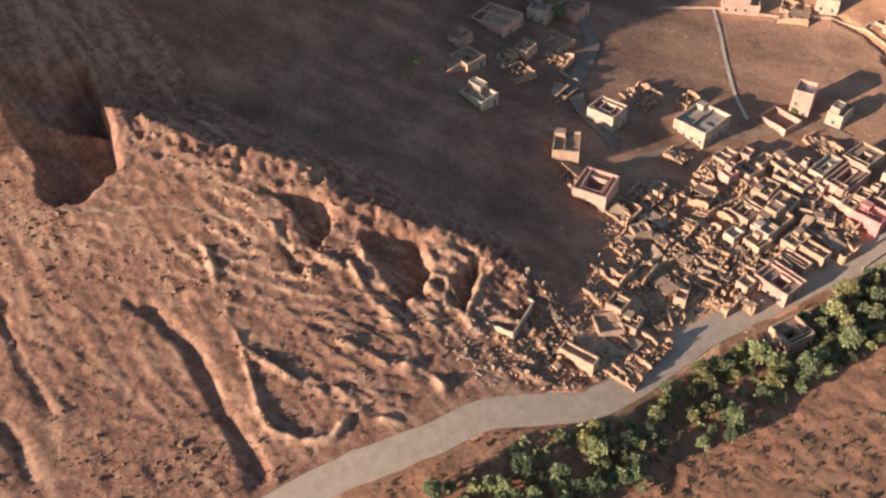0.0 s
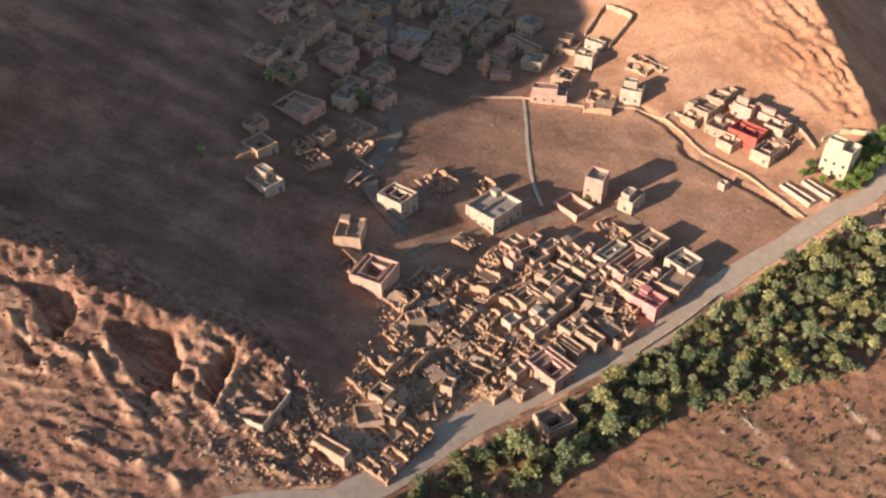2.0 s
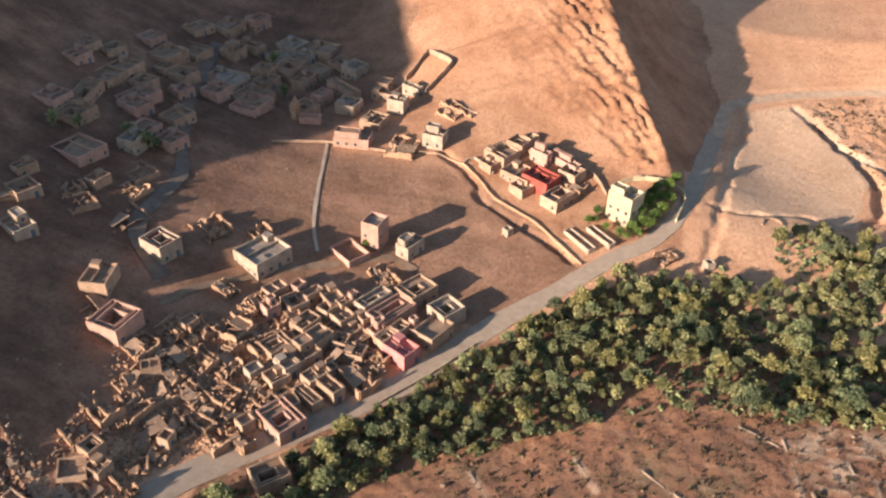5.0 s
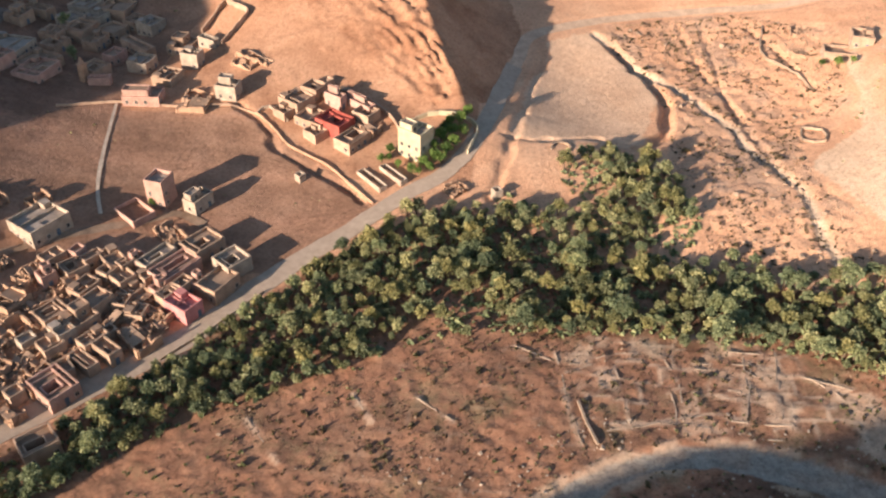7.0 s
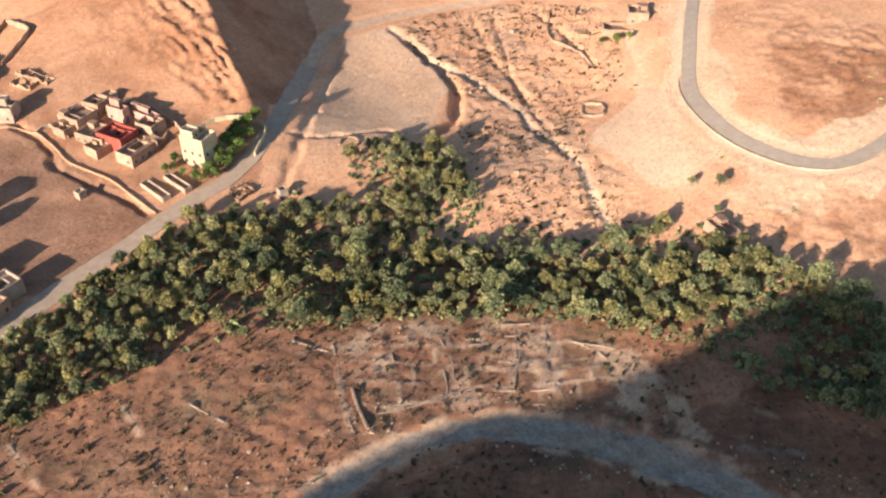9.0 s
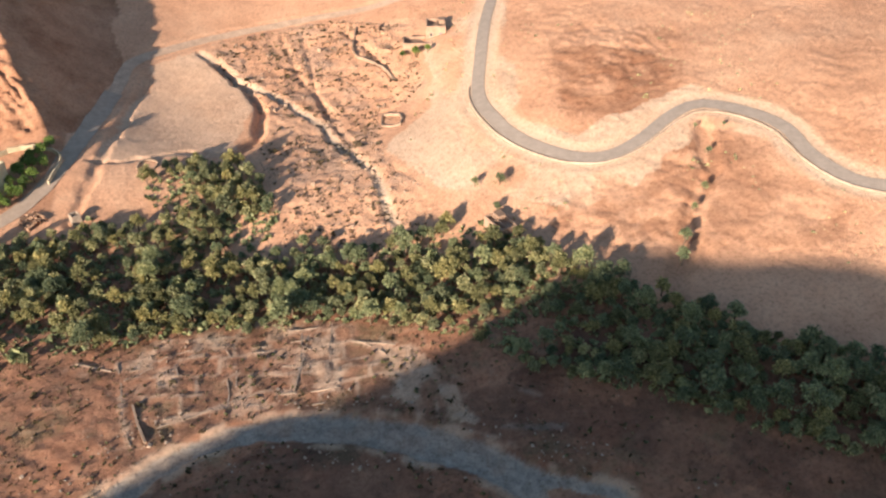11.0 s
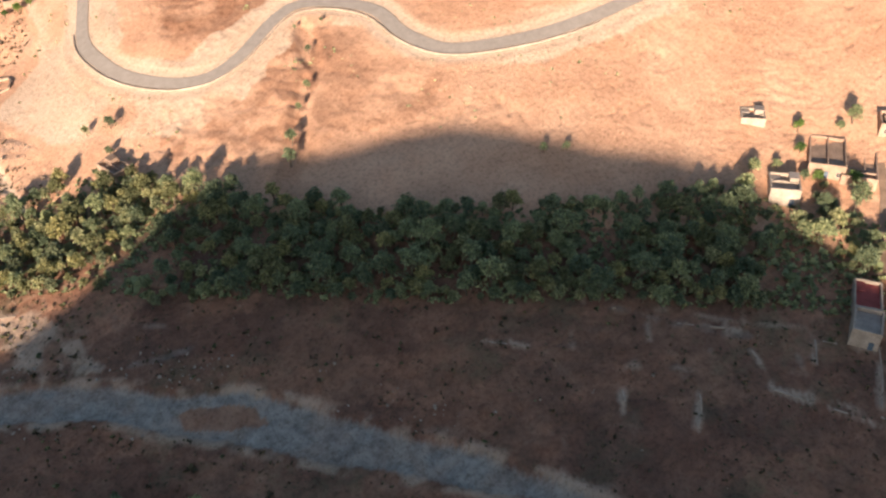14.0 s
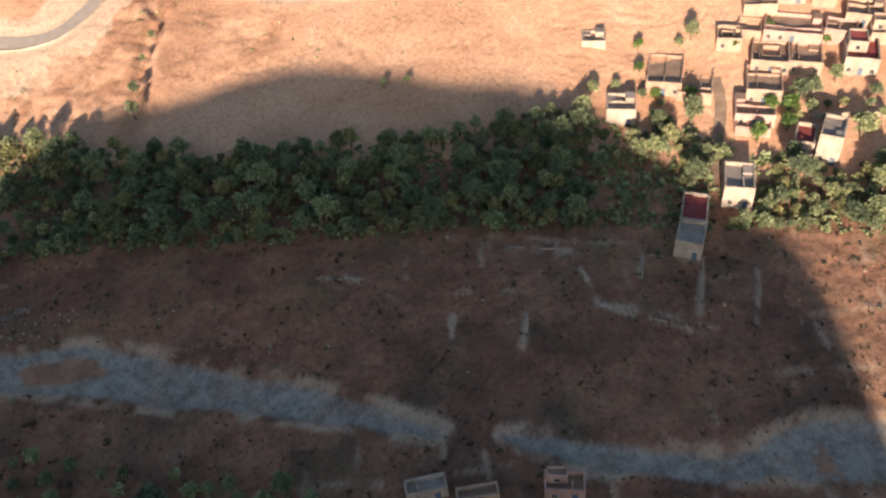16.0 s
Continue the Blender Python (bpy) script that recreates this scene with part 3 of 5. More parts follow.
# polygon at (120, 262): sunlight painted onto the lot; the rest is pale ground
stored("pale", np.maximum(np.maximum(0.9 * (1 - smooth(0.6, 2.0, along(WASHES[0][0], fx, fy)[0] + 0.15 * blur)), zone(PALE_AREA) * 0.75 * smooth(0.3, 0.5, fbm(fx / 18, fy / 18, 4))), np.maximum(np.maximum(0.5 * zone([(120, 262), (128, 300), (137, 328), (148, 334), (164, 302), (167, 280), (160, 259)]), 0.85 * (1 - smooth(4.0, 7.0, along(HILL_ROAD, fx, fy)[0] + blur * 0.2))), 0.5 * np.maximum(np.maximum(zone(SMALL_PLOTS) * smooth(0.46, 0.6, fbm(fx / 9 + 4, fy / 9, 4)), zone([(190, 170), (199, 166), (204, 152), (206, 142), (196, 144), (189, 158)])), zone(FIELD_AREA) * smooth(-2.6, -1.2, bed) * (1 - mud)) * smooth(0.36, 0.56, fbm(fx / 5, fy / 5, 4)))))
lane = np.min([along(line, fx, fy)[0] for line in LANES], axis=0) + 1.2 * (fbm(fx / 3, fy / 3, 2) - 0.5)
stored("stony", np.maximum.reduce([smooth(-0.3, 0.4, bed) * (0.75 + 0.25 * smooth(0.36, 0.5, fbm(fx / 6, fy / 6, 4))) * (1 - 0.8 * mud), 0.3 * (1 - smooth(0.3, 1.0, lane)) * smooth(0.38, 0.5, fbm(fx / 5, fy / 5, 3)), 0.3 * (1 - smooth(0.5, 1.9, along(WASHES[0][0], fx, fy)[0] + 0.2 * blur)), 0.3 * zone(WASH_AREA) * smooth(0.45, 0.65, fbm(fx / 10, fy / 10, 4))]))
stored("bank", np.maximum(0.55 * banks(fx, fy), 0.55 * worn(fx, fy)) * zone(FIELD_AREA))
u_, v_ = fx * 0.93 - fy * 0.37, fx * 0.37 + fy * 0.93
w_ = 9 * fbm(fx / 22, fy / 22, 3)
# cracks, torn ridges and risers get the painted sunlit edge
stored("lit_scarp", zone(SLIDE_AREA) * np.maximum(smooth(0.88, 0.97, 1 - np.abs(2 * fbm((u_ + w_) / 26, (v_ + w_) / 3.6, 4) - 1)) * 0.35, np.maximum(0.95 * np.clip(torn_edges(fx, fy), 0, 1), 0.8 * ledges(fx, fy)[1] * (1 - smooth(0.08, 0.2, ledges(fx, fy)[0])))))
ground = tagged(new("ground", ground_me), "dry reddish soil hillsides and brown valley fields", "ground", kind="structure")


def strip(name, line, half, mat, lift=0.0, ragged=0.0, n=5):
    """A band laid over the land along a line."""
    verts, faces = [], []
    for k, (x, y) in enumerate(line):
        ax, ay = line[max(0, k - 1)]
        bx, by = line[min(len(line) - 1, k + 1)]
        t = Vector((bx - ax, by - ay)).normalized()
        for s in range(n):
            f = (s / (n - 1) * 2 - 1) * (half(y) if callable(half) else half)
            if ragged and s in (0, n - 1):
                f += math.copysign(ragged * (float(fbm(np.array(x / 5.0), np.array(y / 5.0 + s), 3)) * 2 - 1), f)
            px, py = x - t.y * f, y + t.x * f
            verts.append((px, py, zat(px, py) + lift))
    for k in range(len(line) - 1):
        for s in range(n - 1):
            a = k * n + s
            faces.append((a, a + 1, a + n + 1, a + n))
    return new(name, mesh_from(name, verts, faces, mat, False))


def draped(name, line, half, mat, lift, ragged):
    """A narrow path or lane that follows the fine relief."""
    pts = rounded(line, 1.0)
    ob = strip(name, pts, half, mat, 0, ragged, 4)
    co = np.array([tuple(v.co) for v in ob.data.vertices])
    top = detail(co[:, 0], co[:, 1]) + lift
    for v, z in zip(ob.data.vertices, top):
        v.co.z = z
    return ob


tagged(strip("track", ROAD[-48:], 1.9, track_mat, -0.05, 0.8), "pale dirt track across the dry wash", "track", kind="structure")
tagged(strip("road", ROAD[:-47], lambda y: 3.1 - 0.7 * float(smooth(185, 225, y)), asphalt, -0.06, 0.9), "worn grey-brown asphalt road beside the village", "road", kind="structure")
tagged(strip("hill_road", HILL_ROAD, 1.75, asphalt_dark, -0.06, 0.1), "winding grey asphalt road cut into the hillside", "road", kind="structure")
tagged(strip("hill_road_edge", [p for p in HILL_ROAD], 2.0, edge_mat, -0.1, 0.1), "pale concrete edges along the hill road", "kerb", kind="structure")
tagged(draped("path", [(2, 266), (5, 253), (8, 239), (12, 224), (16, 215)], 0.42, path_mat, 0.25, 0.3), "narrow pale footpath across the bare plot", "path", kind="structure")
tagged(draped("hill_path", [(-131, 104), (-122, 109), (-111, 114), (-101, 119), (-90, 121), (-82, 122)], 0.2, lane_mat, 0.06, 0.14), "thin footpath trodden across the slipped slope", "path", kind="structure")
tagged(draped("lane", [(-13, 182), (-7, 191), (6, 202), (16, 209), (28, 215), (35, 219), (43, 216)], 1.1, lane_mat, 0.25, 0.7), "dusty lane between the houses", "path", kind="structure")
tagged(draped("street", [(-56, 316), (-53, 300), (-47, 274), (-37, 246), (-30, 230), (-30, 205), (-16, 190)], 1.9, street_mat, 0.25, 0.8), "dusty street through the shaded hamlet", "path", kind="structure")
tagged(draped("village_street", [(379, 100), (374, 93), (366, 86), (356, 78)], 1.2, lane_mat, 0.25, 0.5), "dusty village street among trees", "path", kind="structure")

# ---- walls and roofs ----
wall_tan = plaster("tan_earth_plaster", (0.54, 0.365, 0.25))
wall_mud = plaster("bare_mud_brick", (0.57, 0.355, 0.225), 0.4, 2.0)
wall_white = plaster("whitewash", (0.55, 0.43, 0.32), 0.35)
wall_cream = plaster("cream_paint", (0.64, 0.54, 0.355), 0.22)
wall_pink = plaster("faded_pink_paint", (0.60, 0.365, 0.28), 0.28)
wall_rose = plaster("rose_paint", (0.66, 0.27, 0.24), 0.25)
wall_red = plaster("red_paint", (0.46, 0.11, 0.08), 0.35)
roof_earth = plaster("packed_earth_roof", (0.44, 0.295, 0.20), 0.35, 1.5)
roof_grey = plaster("grey_cement_roof", (0.45, 0.365, 0.295), 0.35, 1.5)
roof_red = plaster("red_painted_roof", (0.42, 0.10, 0.085), 0.4)
rubble_mat = plaster("rubble", (0.52, 0.325, 0.205), 0.45, 2.5)
timber = plaster("weathered_timber", (0.25, 0.17, 0.11), 0.4, 3.0)
stone_mat = plaster("field_stone", (0.50, 0.36, 0.25), 0.45, 2.0)
dust_stone = plaster("dusty_field_stone", (0.55, 0.415, 0.30), 0.4, 2.0)
clod_mat = plaster("red_clods", (0.34, 0.19, 0.125), 0.45, 2.0)
dark_glass = material("dark_window_glass", 0.2)
paint(dark_glass, ramp(dark_glass, noise_of(dark_glass, 1.5), [(0.3, (0.02, 0.02, 0.024)), (0.7, (0.06, 0.058, 0.06))]))
frame_mat = plaster("painted_window_frame", (0.6, 0.5, 0.4), 0.2)
door_mat = plaster("blue_grey_metal_door", (0.16, 0.2, 0.24), 0.3)
tarp = plaster("white_tarpaulin", (0.7, 0.7, 0.72), 0.15)


# ---- building things ----
def part(name, bm, mat, parent, label=""):
    """One mesh object under a thing or a part."""
    me = bpy.data.meshes.new(name)
    bm.to_mesh(me)
    bm.free()
    me.materials.append(mat)
    ob = new(name, me)
    ob.parent = parent
    return tagged(ob, label)


def shared(name, me, parent, m):
    ob = new(name, me)
    ob.parent = parent
    ob.matrix_basis = m
    return ob


def block(bm, x0, y0, z0, x1, y1, z1, lean=0.0):
    """A box between two corners, its top drawn in a little where lean is given."""
    vs = []
    for z, k in ((z0, 0.0), (z1, lean)):
        for x, y in ((x0 + k, y0 + k), (x1 - k, y0 + k), (x1 - k, y1 - k), (x0 + k, y1 - k)):
            vs.append(bm.verts.new((x, y, z)))
    for f in ((3, 2, 1, 0), (4, 5, 6, 7), (0, 1, 5, 4), (1, 2, 6, 5), (2, 3, 7, 6), (3, 0, 4, 7)):
        bm.faces.new([vs[k] for k in f])
    return vs


def ring_slab(bm, outer, inner, z0, z1):
    """A flat slab with a rectangular hole."""
    loops = []
    for x0, y0, x1, y1 in (outer, inner):
        for z in (z0, z1):
            loops.append([bm.verts.new((x, y, z)) for x, y in ((x0, y0), (x1, y0), (x1, y1), (x0, y1))])
    ob, ot, ib, it = loops
    for k in range(4):
        j = (k + 1) % 4
        for a, b in ((ot, it), (ib, ob), (ob, ot), (it, ib)):
            bm.faces.new((a[k], a[j], b[j], b[k]))


def turned_block(bm, centre, size, turn):
    vs = block(bm, -size[0] / 2, -size[1] / 2, -size[2] / 2, size[0] / 2, size[1] / 2, size[2] / 2)
    m = Matrix.Translation(centre) @ Euler(turn).to_matrix().to_4x4()
    bmesh.ops.transform(bm, matrix=m, verts=vs)


def wall_run(bm, a, b, base, tops, thick):
    """A wall from a to b whose top steps or breaks through the given heights."""
    a, b = Vector(a), Vector(b)
    run = b - a
    side = Vector((-run.y, run.x)).normalized() * thick / 2
    n = len(tops) - 1
    rows = []
    for k, top in enumerate(tops):
        p = a + run * k / n
        rows.append([bm.verts.new((*(p + s * side), z)) for s in (-1, 1) for z in (base, top)])
    for r, s in zip(rows, rows[1:]):
        bm.faces.new((r[0], s[0], s[1], r[1]))
        bm.faces.new((s[2], r[2], r[3], s[3]))
        bm.faces.new((r[1], s[1], s[3], r[3]))
    bm.faces.new((rows[0][0], rows[0][1], rows[0][3], rows[0][2]))
    bm.faces.new((rows[-1][2], rows[-1][3], rows[-1][1], rows[-1][0]))


def window_meshes():
    bm = bmesh.new()
    for x0, z0, x1, z1 in ((-0.55, -0.65, -0.43, 0.65), (0.43, -0.65, 0.55, 0.65), (-0.43, 0.53, 0.43, 0.65), (-0.62, -0.75, 0.62, -0.62), (-0.03, -0.62, 0.03, 0.53)):
        block(bm, x0, -0.07, z0, x1, 0.02, z1)
    frame_me = bpy.data.meshes.new("window")
    bm.to_mesh(frame_me)
    bm.free()
    frame_me.materials.append(frame_mat)
    bm = bmesh.new()
    block(bm, -0.43, -0.025, -0.62, 0.43, 0.0, 0.53)
    pane_me = bpy.data.meshes.new("pane")
    bm.to_mesh(pane_me)
    bm.free()
    pane_me.materials.append(dark_glass)
    bm = bmesh.new()
    block(bm, -0.5, -0.06, 0, 0.5, 0.02, 2.05)
    block(bm, -0.42, -0.09, 0.1, 0.42, -0.05, 1.0)
    block(bm, -0.42, -0.09, 1.08, 0.42, -0.05, 1.95)
    door_me = bpy.data.meshes.new("door")
    bm.to_mesh(door_me)
    bm.free()
    door_me.materials.append(door_mat)
    return frame_me, pane_me, door_me


WINDOW, PANE, DOOR = window_meshes()
rng = random.Random(11)


def low(x, y, w, d, rot):
    c, s = math.cos(radians(rot)), math.sin(radians(rot))
    return min(zat(x + c * u - s * v, y + s * u + c * v) for u in (-w / 2, 0, w / 2) for v in (-d / 2, 0, d / 2))


def start(name, x, y, w, d, rot, label, category="house", group="village houses"):
    ob = new(name)
    ob.empty_display_size = 0.5
    ob.matrix_basis = pose(x, y, low(x, y, w, d, rot), 0, 0, rot)
    return tagged(ob, label, category, group)


def openings(top, w, d, rot, h, many):
    """Windows and a door on the two walls that face south and west."""
    storeys = max(1, int((h + 0.4) // 2.9))
    for k, (length, half, turn) in enumerate(((w, d / 2, 0), (d, w / 2, 90), (w, d / 2, 180), (d, w / 2, 270))):
        face = radians(rot + turn - 90)
        if math.sin(face) > 0.35:
            continue
        n = max(1, int(length / 2.4))
        for st in range(storeys):
            for i in range(n):
                if rng.random() > many:
                    continue
                u = (i + 0.5) / n * length - length / 2
                z = 1.55 + st * 2.85
                if z + 0.8 > h:
                    continue
                m = pose(0, 0, 0, 0, 0, turn) @ pose(u, -half - 0.005, z)
                if st == 0 and i == n // 2 and k < 2:
                    shared("door", DOOR, top, pose(0, 0, 0, 0, 0, turn) @ pose(u, -half - 0.005, 0.1))
                else:
                    win = shared("window", WINDOW, top, m)
                    shared("pane", PANE, win, Matrix())


def upper_room(top, iw, idp, h, wall, roof):
    """A set-back upper storey over about half of a roof, with its own parapet, roof and window."""
    s, f = rng.choice((-1, 1)), rng.uniform(0.75, 1.15)
    u0, u1 = sorted((s * iw, -s * iw * rng.uniform(0.0, 0.3)))
    v0, v1 = -idp * rng.uniform(0.1, 0.5), idp
    high = rng.uniform(2.1, 2.6)
    ring = [(u0 + 0.14, v0 + 0.14), (u1 - 0.14, v0 + 0.14), (u1 - 0.14, v1 - 0.14), (u0 + 0.14, v1 - 0.14)]
    for a, b in zip(ring, ring[1:] + ring[:1]):
        bm = bmesh.new()
        wall_run(bm, a, b, h, [h + high + 0.4 * f + rng.uniform(-0.08, 0.08) for _ in range(4)], 0.28)
        part("upper_wall", bm, wall, top)
    bm = bmesh.new()
    block(bm, u0 + 0.28, v0 + 0.28, h + high - 0.2, u1 - 0.28, v1 - 0.28, h + high)
    part("upper_roof", bm, roof, top)
    win = shared("window", WINDOW, top, pose((u0 + u1) / 2, v0 - 0.006, h + 1.25))
    shared("pane", PANE, win, Matrix())


def whole(name, x, y, w, d, rot, h, wall, roof, label, court=False, many=0.75, hut=True, upper=False):
    """A flat-roofed house: walls with a parapet, a roof inside it, openings, and often a court or a stair head."""
    top = start(name, x, y, w, d, rot, label)
    t, para = 0.34, 0.75 + 0.35 * rng.random()
    h -= 0.5
    hw, hd = w / 2 - t / 2, d / 2 - t / 2
    corners = [(-hw, -hd), (hw, -hd), (hw, hd), (-hw, hd)]
    for (ax, ay), (bx, by) in zip(corners, corners[1:] + corners[:1]):
        bm = bmesh.new()
        run = Vector((bx - ax, by - ay)).normalized() * t / 2
        n = max(2, int(math.hypot(bx - ax, by - ay) / 1.2))
        tops = [h + para + rng.uniform(-0.09, 0.09) for _ in range(n + 1)]
        wall_run(bm, (ax - run.x, ay - run.y), (bx - run.x, by - run.y), -2.5, tops, t)
        part("wall", bm, wall, top)
    bm = bmesh.new()
    iw, idp = w / 2 - t, d / 2 - t
    if court and min(w, d) > 3.2:
        cw, cd = w * rng.uniform(0.2, 0.3), d * rng.uniform(0.18, 0.28)
        ox, oy = rng.uniform(-0.1, 0.1) * w, rng.uniform(-0.1, 0.1) * d
        ring_slab(bm, (-iw, -idp, iw, idp), (ox - cw, oy - cd, ox + cw, oy + cd), h - 0.3, h)
        part("roof", bm, roof, top)
        ring = [(ox - cw, oy - cd), (ox + cw, oy - cd), (ox + cw, oy + cd), (ox - cw, oy + cd)]
        for a, b in zip(ring, ring[1:] + ring[:1]):
            bm = bmesh.new()
            wall_run(bm, a, b, h - 3.2, [h + 0.4 + rng.uniform(-0.1, 0.1) for _ in range(4)], 0.28)
            part("court_wall", bm, wall, top)
        bm = bmesh.new()
        block(bm, ox - cw, oy - cd, h - 3.3, ox + cw, oy + cd, h - 2.6)
        part("court_floor", bm, roof_earth, top)
        for _ in range(2):
            bm = bmesh.new()
            if rng.random() < 0.5:
                u = rng.choice((-0.3, 0.3)) * w
                wall_run(bm, (u, -idp), (u, idp), h, [h + rng.uniform(0.3, 0.8) for _ in range(4)], 0.28)
            else:
                v = rng.choice((-0.32, 0.32)) * d
                wall_run(bm, (-iw, v), (iw, v), h, [h + rng.uniform(0.3, 0.8) for _ in range(4)], 0.28)
            part("roof_wall", bm, wall, top)
    else:
        block(bm, -iw, -idp, h - 0.3, iw, idp, h)
        part("roof", bm, roof, top)
        if hut and min(w, d) > 4 and rng.random() < (0.5 if x > 300 else 0.85):
            bm = bmesh.new()
            s = rng.choice((-1, 1))
            u0, v0 = s * iw - (2.0 if s > 0 else 0), idp - min(2.4, d * 0.4)
            block(bm, u0, v0, h, u0 + 2.0, idp - 0.05, h + 1.5, 0.05)
            part("stair_head", bm, wall, top)
            bm = bmesh.new()
            block(bm, u0 - 0.1, v0 - 0.1, h + 1.5, u0 + 2.1, idp, h + 1.62)
            part("stair_roof", bm, roof, top)
            bm = bmesh.new()
            v = rng.uniform(-0.25, 0.2) * d
            wall_run(bm, (-iw, v), (iw, v), h, [h + rng.uniform(0.4, 0.9) for _ in range(5)], 0.25)
            part("roof_wall", bm, wall, top)
        if min(w, d) > 2.8 and rng.random() < (0.35 if x > 300 else 0.6):
            bm = bmesh.new()
            u = rng.uniform(-0.22, 0.22) * w
            wall_run(bm, (u, -idp), (u + rng.uniform(-0.2, 0.2), idp * rng.choice((0.1, 1.0))), h, [h + rng.uniform(0.4, 0.95) for _ in range(5)], 0.26)
            part("roof_wall", bm, wall, top)
        if upper or (min(w, d) > 4.2 and h > 2.4 and rng.random() < (0.08 if x < 55 else 0.25)):
            upper_room(top, iw, idp, h, wall, roof)
        elif min(w, d) > 3.4 and rng.random() < 0.6:
            bm = bmesh.new()
            pu, pv = rng.choice((-1, 1)), rng.choice((-1, 1))
            block(bm, min(pu * iw, pu * iw * 0.25), min(pv * idp, pv * idp * 0.3), h, max(pu * iw, pu * iw * 0.25), max(pv * idp, pv * idp * 0.3), h + rng.uniform(0.35, 0.7), 0.02)
            part("raised_roof", bm, roof, top)
    openings(top, w, d, rot, h, many)
    return top


def broken(x, y, w, d, rot, h, wall, label):
    """A collapsed house: ragged walls, inner walls, rubble inside, a piece of roof and fallen beams."""
    top = start("ruined_house", x, y, w, d, rot, label, "ruin", "collapsed houses")
    hw, hd = w / 2 - 0.2, d / 2 - 0.2
    corners = [(-hw, -hd), (hw, -hd), (hw, hd), (-hw, hd)]
    for (ax, ay), (bx, by) in zip(corners, corners[1:] + corners[:1]):
        if rng.random() < 0.2:
            continue
        ax, ay, bx, by = [v + rng.uniform(-0.45, 0.45) for v in (ax, ay, bx, by)]
        bm = bmesh.new()
        n = max(4, int(math.hypot(bx - ax, by - ay) / 0.6))
        level = rng.uniform(0.5, 0.95) * h
        tops = []
        for _ in range(n + 1):
            level = min(h, max(0.7, level + rng.uniform(-0.6, 0.55)))
            tops.append(level)
        wall_run(bm, (ax, ay), (bx, by), -2.0, tops, 0.42)
        part("broken_wall", bm, wall, top)
    for _ in range(2 if w * d > 25 else 1):
        bm = bmesh.new()
        if rng.random() < 0.5:
            u = rng.uniform(-0.25, 0.25) * w
            a, b = (u, -hd), (u + rng.uniform(-0.4, 0.4), hd * rng.uniform(0.3, 1))
        else:
            v = rng.uniform(-0.25, 0.25) * d
            a, b = (-hw, v), (hw * rng.uniform(0.3, 1), v + rng.uniform(-0.4, 0.4))
        wall_run(bm, a, b, -0.5, [rng.uniform(0.4, 0.95) * h for _ in range(7)], 0.36)
        part("inner_wall", bm, wall, top)
    if rng.random() < 0.6:
        bm = bmesh.new()
        s = rng.choice((-1, 1))
        turned_block(bm, (s * w * 0.2, rng.uniform(-0.2, 0.2) * d, h * 0.72), (w * 0.5, d * 0.6, 0.25), (rng.uniform(-0.3, 0.3), s * rng.uniform(0.0, 0.4), 0))
        part("roof_slab", bm, roof_earth, top)
    bm = bmesh.new()
    n = 7
    grid = [[bm.verts.new(((i / n - 0.5) * w, (j / n - 0.5) * d, 0.35 + 0.75 * h * rng.random() * (1 - abs(2 * i / n - 1) ** 3))) for i in range(n + 1)] for j in range(n + 1)]
    for j in range(n):
        for i in range(n):
            bm.faces.new((grid[j][i], grid[j][i + 1], grid[j + 1][i + 1], grid[j + 1][i]))
    for _ in range(26):
        s = rng.uniform(0.25, 0.7)
        turned_block(bm, (rng.uniform(-0.48, 0.48) * w, rng.uniform(-0.48, 0.48) * d, rng.uniform(0.4, 0.65 * h)), (s, s * rng.uniform(0.5, 1), s * rng.uniform(0.3, 0.7)), (rng.uniform(-0.6, 0.6), rng.uniform(-0.6, 0.6), rng.uniform(0, 3)))
    part("rubble", bm, rubble_mat, top)
    for _ in range(rng.randint(2, 5)):
        bm = bmesh.new()
        turned_block(bm, (rng.uniform(-0.3, 0.3) * w, rng.uniform(-0.3, 0.3) * d, rng.uniform(0.9, 0.7 * h + 0.4)), (rng.uniform(2.0, 3.5), 0.16, 0.16), (0, rng.uniform(-0.5, 0.5), rng.uniform(0, 3)))
        part("beam", bm, timber, top)
    return top


def ruin(x, y, w, d, rot, h):
    return broken(x, y, w * 1.2, d * 1.2, rot, h * 0.85, wall_mud, "collapsed mud-brick house with broken walls and rubble")


def heap(x, y, w, d, rot, h):
    return broken(x, y, w * 1.3, d * 1.2, rot, h * 0.8, wall_mud, "reddish mud house slumped into a heap")


def tan(x, y, w, d, rot, h):
    return whole("house", x, y, w * 1.1, d * 1.1, rot, h + rng.uniform(-0.3, 0.3), wall_tan, roof_earth, "tan earth-plastered house with a flat earth roof", rng.random() < 0.15, 0.55)


def court(x, y, w, d, rot, h):
    return whole("house", x, y, w * 1.1, d * 1.1, rot, h + rng.uniform(-0.3, 0.3), wall_tan, roof_earth, "tan earth house round an open courtyard", True, 0.5)


def court_pink(x, y, w, d, rot, h):
    return whole("house", x, y, w * 1.08, d * 1.08, rot, h, wall_pink, roof_earth, "pinkish plastered house round an open courtyard", True, 0.6)


def court_white(x, y, w, d, rot, h):
    return whole("house", x, y, w * 1.08, d * 1.08, rot, h, wall_white, roof_grey, "whitewashed house round an open courtyard", True, 0.7)


def white(x, y, w, d, rot, h):
    return whole("house", x, y, w, d, rot, h + rng.uniform(-0.2, 0.2), wall_white, roof_grey, "pale whitewashed house with a grey flat roof", False, 0.85, True, 30 < x < 40)


def white_red(x, y, w, d, rot, h):
    top = whole("house", x, y, w * 1.15, d * 1.15, rot, h, wall_white, roof_red, "pale house with a red-painted roof terrace", True, 0.8)
    return top


